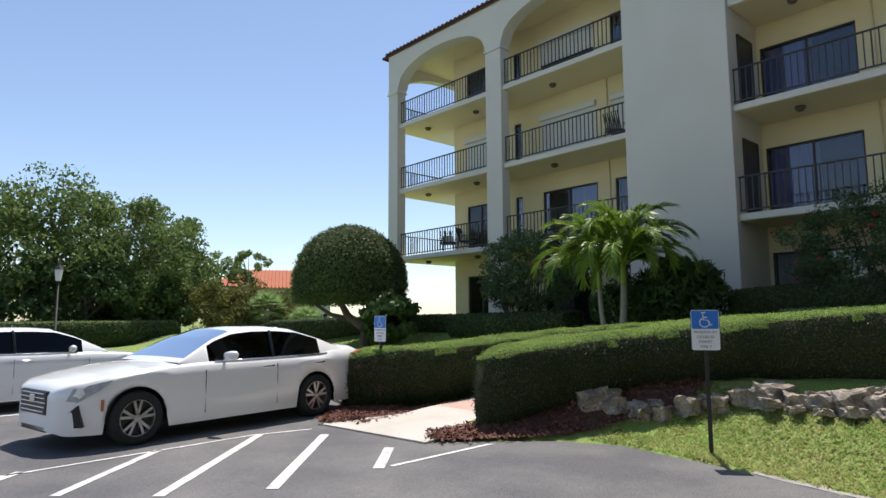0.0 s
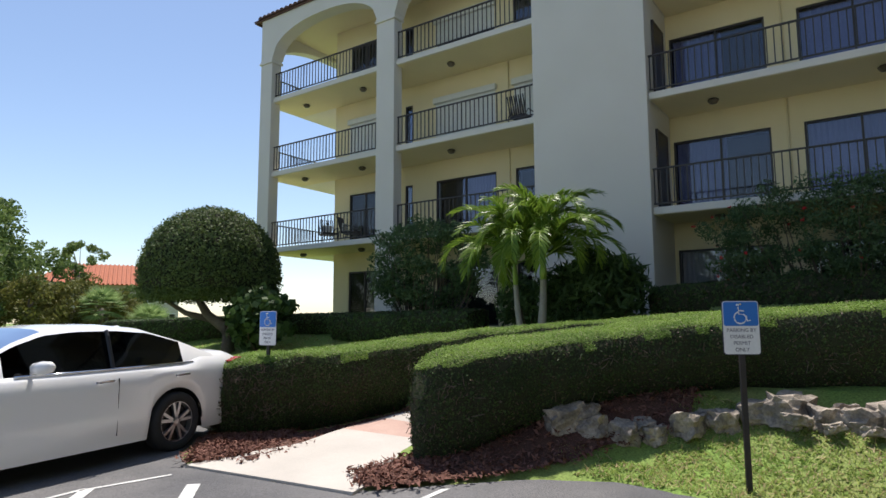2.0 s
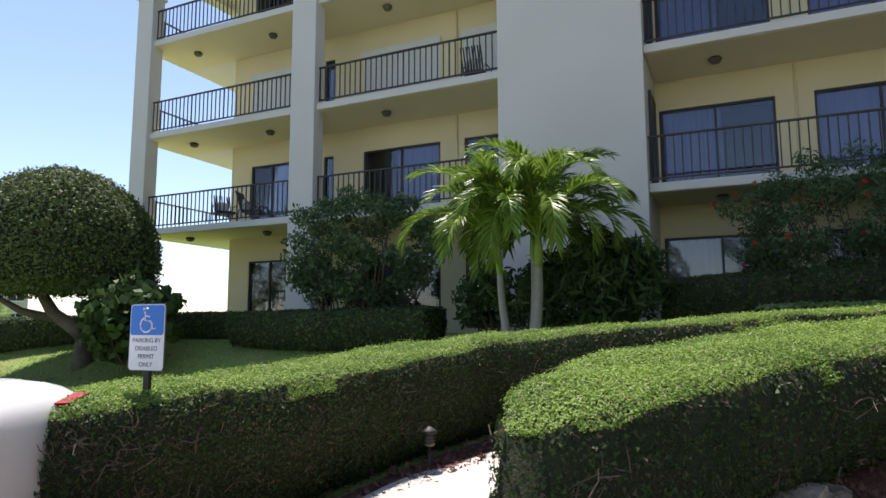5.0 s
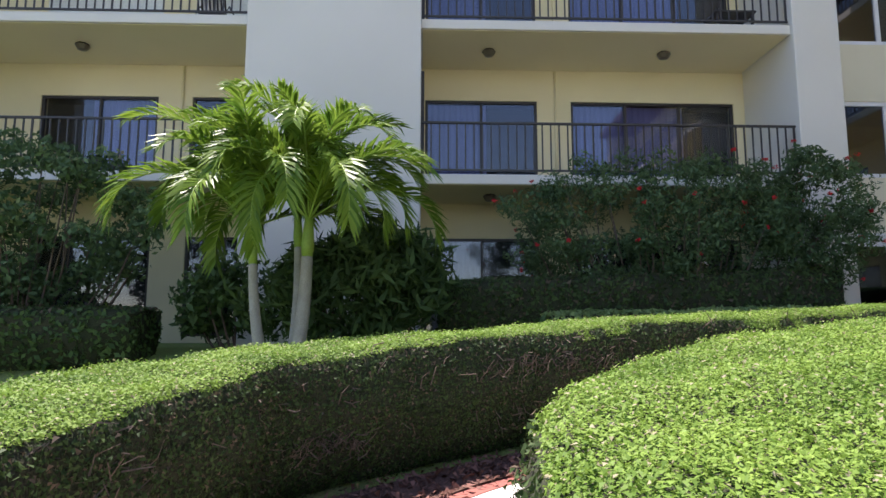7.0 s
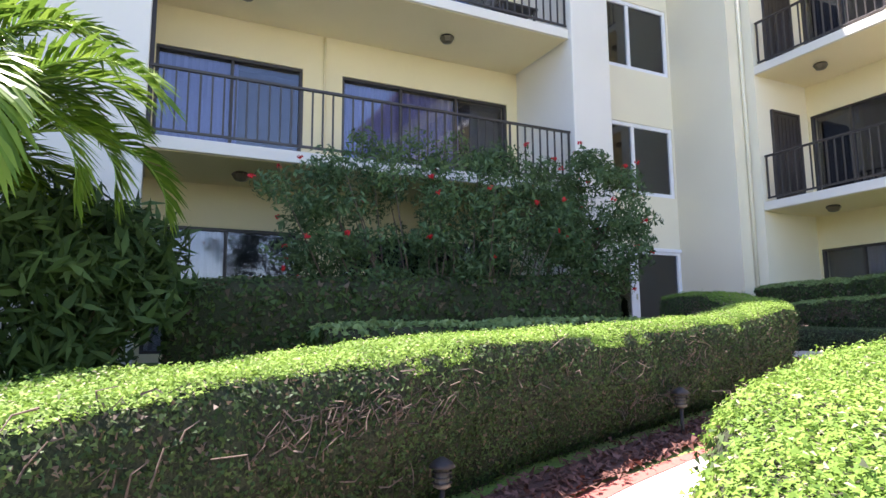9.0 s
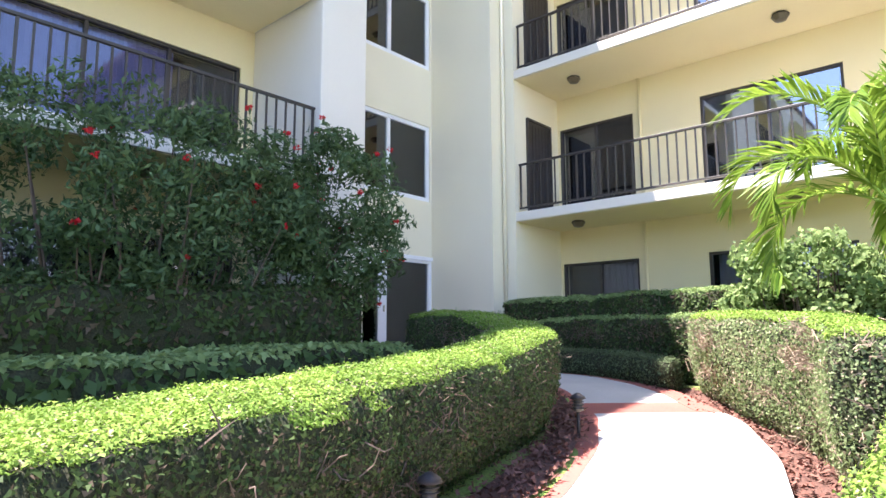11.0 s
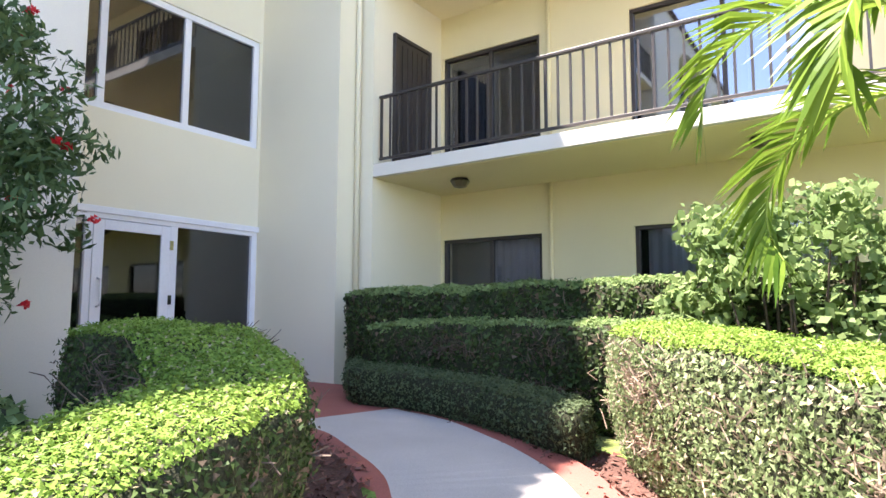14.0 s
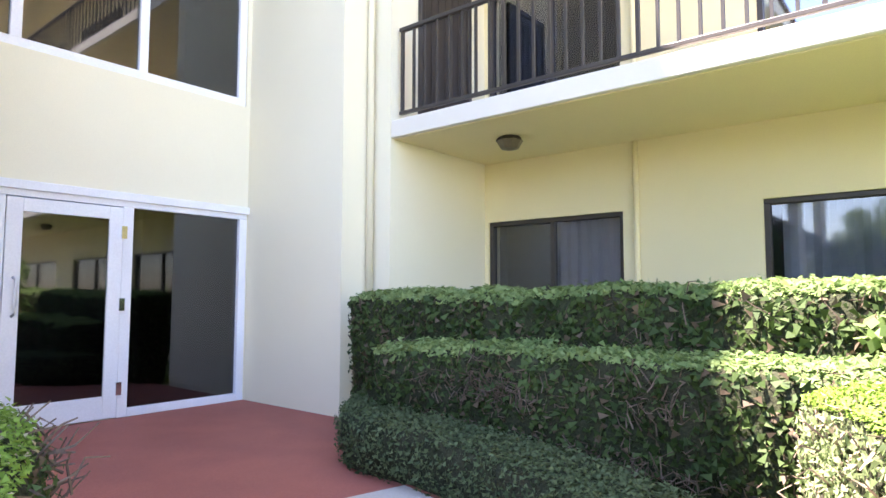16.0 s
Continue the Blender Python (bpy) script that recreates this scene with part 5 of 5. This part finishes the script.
def fan_palm(x, y, h, r):
    root = empty("fan_palm", (x, y, 0.25))
    v, f = [], []
    tube(v, f, [(0, 0, -0.1), (0, 0, h)], [0.16, 0.13], 8)
    mesh("trunk", v, f, BARK, root, True)
    V, Fc = [], []
    for i in range(34):
        az, el = i * 2.4, radians(80 - 110 * i / 34)
        d = Vector((math.cos(az) * math.cos(el), math.sin(az) * math.cos(el), math.sin(el)))
        s = Vector((-math.sin(az), math.cos(az), 0))
        c = Vector((0, 0, h)) + d * r * 0.5
        for j in range(-6, 7):
            t = j * 0.2
            tip = c + (d * math.cos(t) + s * math.sin(t)).normalized() * r * 0.6 - Vector((0, 0, 0.1 * r))
            w = (s * math.cos(t) - d * math.sin(t)) * 0.05
            o = len(V)
            V += [tuple(c), tuple(c.lerp(tip, 0.5) + w), tuple(tip), tuple(c.lerp(tip, 0.5) - w)]
            Fc.append((o, o + 1, o + 2, o + 3))
    tagged(mesh("leaves", V, Fc, BUSHLEAF, root), kind="stuff")
    return tagged(root, "low fan palm with bright stiff leaves", "palm", "fan palms")


fan_palm(24.0, 42.0, 1.3, 1.7)
fan_palm(21.6, 43.5, 2.4, 1.6)

# ---- the far house ----
house = empty("house", (36, 66, 0.25))
house.rotation_euler = (0, 0, radians(-28))
HW = material("house_wall", (0.55, 0.53, 0.50), 0.9, (0.48, 0.46, 0.43), 0.6, 40)
boxes("wall", [(-9, 4, -3.5, 5, -0.3, 5.2)], HW, house)
rv = [(-9.8, -4.3, 5.1), (4.8, -4.3, 5.1), (4.8, 5.8, 5.1), (-9.8, 5.8, 5.1), (-5.5, 0.75, 7.4), (0.5, 0.75, 7.4)]
mesh("roof", rv, [(0, 1, 5, 4), (1, 2, 5), (2, 3, 4, 5), (3, 0, 4), (3, 2, 1, 0)], ORANGETILE, house)
for i in range(36):
    x = -9.6 + i * 0.4
    z = 7.4 if -5.5 <= x <= 0.5 else 5.1 + 2.3 * (1 - (abs(x + 2.5) - 3) / 4.3)
    yy = -4.3 + 5.05 * max(0, (z - 5.1)) / 2.3
    vv, ff = [], []
    tube(vv, ff, [(x, -4.3, 5.14), (x, yy - 0.05, max(z, 5.16) + 0.02)], [0.1, 0.1], 6)
    o = mesh("roof_rib", vv, ff, ORANGETILE, house)
for k, z in enumerate((1.0, 3.4)):
    for x in (-7.5, -4.8, -2.1, 0.6, 2.6):
        wd = boxes("window", [(x, x + 1.1, -3.53, -3.46, z, z + 1.3)], PANE_DARK, house)
        boxes("frame", [(x - 0.06, x + 1.16, -3.56, -3.5, z - 0.08, z), (x - 0.06, x + 1.16, -3.56, -3.5, z + 1.3, z + 1.38), (x + 0.52, x + 0.58, -3.56, -3.5, z, z + 1.3)], WHITE, wd)
    for y in (-2.4, 0.2, 2.6):
        boxes("window", [(3.96, 4.03, y, y + 1.0, z, z + 1.3)], PANE_DARK, house)
tagged(house, "two-storey pale house with an orange tile roof", "house")

# ---- street lamp ----
sl = empty("street_lamp", (6.55, 35.0, 0.25))
v, f = [], []
tube(v, f, [(0, 0, 0), (0, 0, 0.3), (0, 0, 0.32), (0, 0, 3.5)], [0.12, 0.10, 0.06, 0.045], 10)
mesh("post", v, f, POSTPAINT, sl, True)
v, f = [], []
tube(v, f, [(0, 0, 3.5), (0, 0, 3.55), (0, 0, 4.05)], [0.08, 0.13, 0.2], 6)
mesh("lantern", v, f, SIGNWHITE, sl)
v, f = [], []
tube(v, f, [(0, 0, 4.05), (0, 0, 4.08), (0, 0, 4.28), (0, 0, 4.4)], [0.24, 0.22, 0.08, 0.02], 6)
mesh("cap", v, f, POSTPAINT, sl)
tagged(sl, "black lantern street lamp with a pale glass head, unlit", "street lamp")


# ---- balcony chairs ----
def chair(x, y, z, yaw):
    root = empty("lounge_chair", (x, y, z))
    root.rotation_euler = (0, 0, radians(yaw))
    v, f = [], []
    for sx in (-0.28, 0.28):
        tube(v, f, [(sx, -0.3, 0), (sx, -0.32, 0.4), (sx, -0.3, 0.6), (sx, 0.1, 0.62), (sx, 0.3, 0.4), (sx, 0.35, 0)], [0.018] * 6, 6)
    mesh("legs", v, f, RAIL, root, True)
    boxes("seat", [(-0.27, 0.27, -0.28, 0.26, 0.36, 0.44)], BRONZE, root, 0.03)
    v, f = [], []
    for i in range(8):
        sx = -0.26 + i * 0.074
        tube(v, f, [(sx, 0.24, 0.42), (sx, 0.33, 0.7), (sx, 0.42, 0.98)], [0.02] * 3, 5)
    mesh("backrest", v, f, RAIL, root, True)
    boxes("cushion", [(-0.2, 0.2, 0.16, 0.25, 0.45, 0.75)], CURTAIN_W, root, 0.04)
    return tagged(root, "dark metal lounge chair with a pale cushion on a balcony", "chair", "balcony chairs")


chair(17.5, 17.9, 4.48, 20)
chair(17.3, 18.8, 4.48, -30)
chair(17.6, 11.0, 7.40, 90)
tb = empty("side_table", (17.2, 0.9, 7.40))
boxes("top", [(-0.3, 0.3, -0.4, 0.4, 0.38, 0.42)], RAIL, tb, 0.01)
for sx in (-0.26, 0.22):
    for sy in (-0.36, 0.32):
        boxes("leg", [(sx, sx + 0.04, sy, sy + 0.04, 0, 0.38)], RAIL, tb)
tagged(tb, "low dark table on an upper balcony", "table")


# ---- cars ----
def wheel(parent, x, y, out):
    w = empty("wheel", (x, y, 0.335))
    w.parent = parent
    v, f = [], []
    n = 28
    prof = [(0.225, -0.10), (0.30, -0.115), (0.33, -0.09), (0.338, -0.04), (0.338, 0.04), (0.33, 0.09), (0.30, 0.115), (0.225, 0.10)]
    for s in range(n):
        t = 2 * math.pi * s / n
        for r, d in prof:
            v.append((r * math.cos(t), d, r * math.sin(t)))
    m = len(prof)
    for s in range(n):
        for j in range(m):
            f.append((s * m + j, ((s + 1) % n) * m + j, ((s + 1) % n) * m + (j + 1) % m, s * m + (j + 1) % m))
    mesh("tyre", v, f, TYRE, w, True)
    v, f = [], []
    k = out * 0.085
    for s in range(n):
        t = 2 * math.pi * s / n
        for r, d in ((0.235, k + out * 0.012), (0.218, k + out * 0.012), (0.212, k - out * 0.05)):
            v.append((r * math.cos(t), d, r * math.sin(t)))
    for s in range(n):
        for j in range(2):
            f.append((s * 3 + j, ((s + 1) % n) * 3 + j, ((s + 1) % n) * 3 + j + 1, s * 3 + j + 1))
    for s in range(5):
        for e in (-0.16, 0.16):
            t = 2 * math.pi * s / 5 + 0.3
            a, b = t + e * 0.3, t + e * 1.35
            q = Vector((-math.sin(t), 0, math.cos(t))) * 0.017
            p0 = Vector((0.04 * math.cos(a), k + out * 0.005, 0.04 * math.sin(a)))
            p1 = Vector((0.222 * math.cos(b), k, 0.222 * math.sin(b)))
            o = len(v)
            dd = Vector((0, -out * 0.03, 0))
            v += [tuple(p0 - q), tuple(p0 + q), tuple(p1 + q), tuple(p1 - q), tuple(p0 - q * 1.3 + dd), tuple(p0 + q * 1.3 + dd), tuple(p1 + q * 1.3 + dd), tuple(p1 - q * 1.3 + dd)]
            f += [tuple(o + i for i in c) for c in CUBE_F]
    tube(v, f, [(0, k - out * 0.03, 0), (0, k + out * 0.008, 0), (0, k + out * 0.014, 0)], [0.055, 0.05, 0.03], 12)
    mesh("rim", v, f, ALLOY, w)
    v, f = [], []
    tube(v, f, [(0, k - out * 0.06, 0), (0, k - out * 0.05, 0)], [0.22, 0.22], 20)
    mesh("brake", v, f, BLACKTRIM, w)
    return w


def car(at, yaw, label, roof_z=1.45):
    """A four-door saloon; x runs from nose to tail, y to its right side."""
    L, WB0, WB1 = 4.95, 0.86, 3.77
    root = empty("car", at)
    root.rotation_euler = (0, 0, radians(yaw))
    U = np.unique(np.r_[np.linspace(0, 0.3, 8), np.linspace(0.3, L - 0.25, 104), np.linspace(L - 0.25, L, 7)])

    def top(u):
        return float(np.interp(u, [0, 0.04, 0.15, 0.5, 1.0, 1.5, 1.75, 3.9, 4.2, 4.7, 4.88, L], [0.66, 0.74, 0.80, 0.87, 0.94, 0.985, 1.0, 1.02, 1.10, 1.105, 1.06, 0.90]))

    def half(u):
        return float(np.interp(u, [0, 0.05, 0.2, 0.5, 0.9, 2.0, 3.2, 4.0, 4.6, 4.85, L], [0.45, 0.62, 0.76, 0.86, 0.905, 0.915, 0.915, 0.905, 0.86, 0.80, 0.70]))

    def low(u):
        z = float(np.interp(u, [0, 0.1, 0.4, 4.5, 4.8, L], [0.24, 0.19, 0.18, 0.20, 0.26, 0.34]))
        for c in (WB0, WB1):
            if abs(u - c) < 0.385:
                z = max(z, 0.335 + math.sqrt(0.385 ** 2 - (u - c) ** 2))
        return z

    v, f = [], []
    M = 0
    for u in U:
        w, t, b = half(u), top(u), low(u)
        belt = min(t - 0.02, 0.93 + 0.02 * u / L)
        row = [(w * 0.965, b), (w * 0.99, b + (belt - b) * 0.2), (w, b + (belt - b) * 0.45), (w * 0.985, b + (belt - b) * 0.68), (w * 0.992, b + (belt - b) * 0.80), (w * 0.965, belt - 0.015), (w * 0.9, belt + (t - belt) * 0.55), (w * 0.75, t - 0.008), (w * 0.4, t + 0.012), (0, t + 0.016)]
        full = [(-a, z) for a, z in row] + [(a, z) for a, z in reversed(row[:-1])]
        M = len(full)
        v += [(u, a, z) for a, z in full]
    for i in range(len(U) - 1):
        for j in range(M - 1):
            f.append((i * M + j, i * M + j + 1, (i + 1) * M + j + 1, (i + 1) * M + j))
    e = (len(U) - 1) * M
    f += [tuple(reversed(range(M))), tuple(e + j for j in range(M))]
    mesh("body", v, f, CARPAINT, root, True)
    boxes("underbody", [(0.25, L - 0.3, -0.72, 0.72, 0.2, 0.6)], BLACKTRIM, root)
    for c in (WB0, WB1):
        for sg in (-1, 1):
            vv, ff = [], []
            for s in range(17):
                t = math.pi * s / 16
                for d in (0.89, 0.55):
                    vv.append((c + 0.384 * math.cos(t), sg * d, 0.335 + 0.384 * math.sin(t)))
            ff = [(2 * s, 2 * s + 2, 2 * s + 3, 2 * s + 1) for s in range(16)]
            mesh("wheel_liner", vv, ff, BLACKTRIM, root)
    # cabin
    G = np.linspace(1.42, 4.42, 61)

    def roof(u):
        return float(np.interp(u, [1.42, 1.6, 2.0, 2.3, 2.65, 3.1, 3.5, 3.95, 4.28, 4.42], [0.985, 1.085, 1.30, 1.41, roof_z - 0.003, roof_z, roof_z - 0.035, 1.275, 1.14, 1.09]))

    gv = []
    for u in G:
        z = roof(u)
        h = max(0.0, (z - 0.99) / 0.46)
        yb, yt = half(u) * 0.90, half(u) * 0.90 - 0.24 * h
        zb = 0.955
        row = [(yb, zb), (yb - (yb - yt) * 0.08, zb + (z - zb) * 0.06), (yb - (yb - yt) * 0.8, zb + (z - zb) * 0.86), (yt - 0.03, z - 0.035 * h), (yt - 0.14, z - 0.008 * h), (yt * 0.45, z + 0.004), (0, z + 0.008)]
        full = [(-a, q) for a, q in row] + [(a, q) for a, q in reversed(row[:-1])]
        K = len(full)
        gv += [(u, a, q) for a, q in full]
    paint, side, shield = [], [], []
    for i in range(len(G) - 1):
        u = (G[i] + G[i + 1]) / 2
        for j in range(K - 1):
            q = (i * K + j, i * K + j + 1, (i + 1) * K + j + 1, (i + 1) * K + j)
            if j in (1, K - 3) and 1.85 < u < 3.92:
                side.append(q)
            elif 2 <= j <= K - 4 and j not in (2, K - 4) and (1.5 < u < 2.30 or 3.62 < u < 4.36):
                shield.append(q)
            else:
                paint.append(q)
    mesh("roof", gv, paint, CARPAINT, root, True)
    mesh("side_glass", gv, side, CARGLASS, root, True)
    mesh("windshield", gv, shield, SHIELD, root, True)
    boxes("cabin", [(1.9, 4.0, -0.62, 0.62, 0.6, 1.0), (2.4, 2.6, -0.58, -0.1, 0.95, 1.25), (2.4, 2.6, 0.1, 0.58, 0.95, 1.25)], BLACKTRIM, root, 0.04)
    # black pillars, chrome line and seams
    for sg in (-1, 1):
        vv, ff = [], []
        tube(vv, ff, [(1.95, sg * 0.832, 0.975), (2.5, sg * 0.838, 0.978), (3.3, sg * 0.835, 0.985), (4.05, sg * 0.815, 1.0)], [0.012] * 4, 6)
        mesh("belt_trim", vv, ff, CHROME, root, True)
        vv, ff = [], []
        tube(vv, ff, [(2.96, sg * 0.828, 0.98), (2.97, sg * 0.695, 1.33), (2.98, sg * 0.66, 1.385)], [0.022, 0.022, 0.022], 6)
        mesh("pillar", vv, ff, BLACKTRIM, root)
        for u, z1 in ((1.78, 0.93), (2.98, 0.95)):
            boxes("door_seam", [(u, u + 0.003, sg * 0.9 - 0.0115, sg * 0.9 + 0.0115, 0.30, z1 - 0.06)], BLACKTRIM, root)
        for u in (2.72, 3.72):
            vv, ff = [], []
            tube(vv, ff, [(u, sg * 0.905, 0.86), (u + 0.03, sg * 0.935, 0.865), (u + 0.17, sg * 0.935, 0.87), (u + 0.2, sg * 0.905, 0.87)], [0.014] * 4, 6)
            mesh("door_handle", vv, ff, CHROME, root, True)
        vv, ff = [], []
        tube(vv, ff, [(2.10, sg * 0.84, 1.0), (2.10, sg * 0.90, 1.025), (2.09, sg * 0.92, 1.045), (2.10, sg * 1.0, 1.055), (2.13, sg * 1.08, 1.065), (2.15, sg * 1.1, 1.07)], [0.02, 0.025, 0.062, 0.066, 0.05, 0.015], 10)
        mesh("mirror", vv, ff, CARPAINT, root, True)
        vv = [(0.10, sg * 0.66, 0.60), (0.16, sg * 0.70, 0.74), (0.55, sg * 0.86, 0.83), (0.42, sg * 0.84, 0.72), (0.2, sg * 0.74, 0.58)]
        hv = [(a, b + sg * 0.012, c) for a, b, c in vv] + [(a + 0.03, b - sg * 0.1, c) for a, b, c in vv]
        mesh("headlamp", hv, [(0, 1, 2, 3, 4), (5, 9, 8, 7, 6)] + [(i, (i + 1) % 5, (i + 1) % 5 + 5, i + 5) for i in range(5)], HEADLAMP, root)
        vv = [(0.045, sg * 0.49, 0.27), (0.06, sg * 0.57, 0.36), (0.2, sg * 0.77, 0.55), (0.25, sg * 0.81, 0.29)]
        hv = [(a - 0.012, b + sg * 0.012, c) for a, b, c in vv] + [(a + 0.08, b - sg * 0.08, c) for a, b, c in vv]
        mesh("side_intake", hv, [(0, 1, 2, 3), (4, 7, 6, 5)] + [(i, (i + 1) % 4, (i + 1) % 4 + 4, i + 4) for i in range(4)], BLACKTRIM, root)
        boxes("marker", [(0.425, 0.455, min(sg * 0.84, sg * 0.872), max(sg * 0.84, sg * 0.872), 0.46, 0.60)], AMBER, root, 0.01)
        vv = [(4.62, sg * 0.87, 0.98), (4.86, sg * 0.80, 1.02), (4.93, sg * 0.72, 0.74), (4.84, sg * 0.82, 0.70)]
        hv = [(a + 0.012, b + sg * 0.012, c) for a, b, c in vv] + [(a - 0.05, b - sg * 0.12, c) for a, b, c in vv]
        mesh("tail_lamp", hv, [(0, 1, 2, 3), (4, 7, 6, 5)] + [(i, (i + 1) % 4, (i + 1) % 4 + 4, i + 4) for i in range(4)], REDLAMP, root)
        wheel(root, WB0, sg * 0.80, sg)
        wheel(root, WB1, sg * 0.80, sg)
    gr = boxes("grille", [(-0.012, 0.1, -0.40, 0.40, 0.42, 0.71)], BLACKTRIM, root, 0.02)
    for i in range(5):
        boxes("bar", [(-0.022, 0.0, -0.38 + 0.02 * abs(2 - i), 0.38 - 0.02 * abs(2 - i), 0.455 + i * 0.053, 0.47 + i * 0.053)], CHROME, gr, 0.003)
    boxes("badge", [(-0.03, -0.01, -0.07, 0.07, 0.56, 0.66)], CHROME, root, 0.02)
    boxes("lower_intake", [(0.0, 0.1, -0.36, 0.36, 0.22, 0.29)], BLACKTRIM, root, 0.01)
    vv, ff = [], []
    tube(vv, ff, [(3.55, 0, roof(3.55)), (3.62, 0, roof(3.62) + 0.035), (3.75, 0, roof(3.75) + 0.03)], [0.03, 0.025, 0.01], 8)
    mesh("roof_fin", vv, ff, CARPAINT, root, True)
    return tagged(root, label, "car", "parked cars")


# nose to the west, tail at the lawn's kerb
d = Vector((2.85, 0.52)).normalized()
mid = Vector((4.24, 9.11)) + Vector((-d.y, d.x)) * 0.80
nose = mid - d * 2.385
car((nose.x, nose.y, 0.25), math.degrees(math.atan2(d.y, d.x)), "white four-door saloon car parked by the lawn")
car((4.9, 14.6, 0.25), 187, "white saloon car parked in the next bay", 1.44)
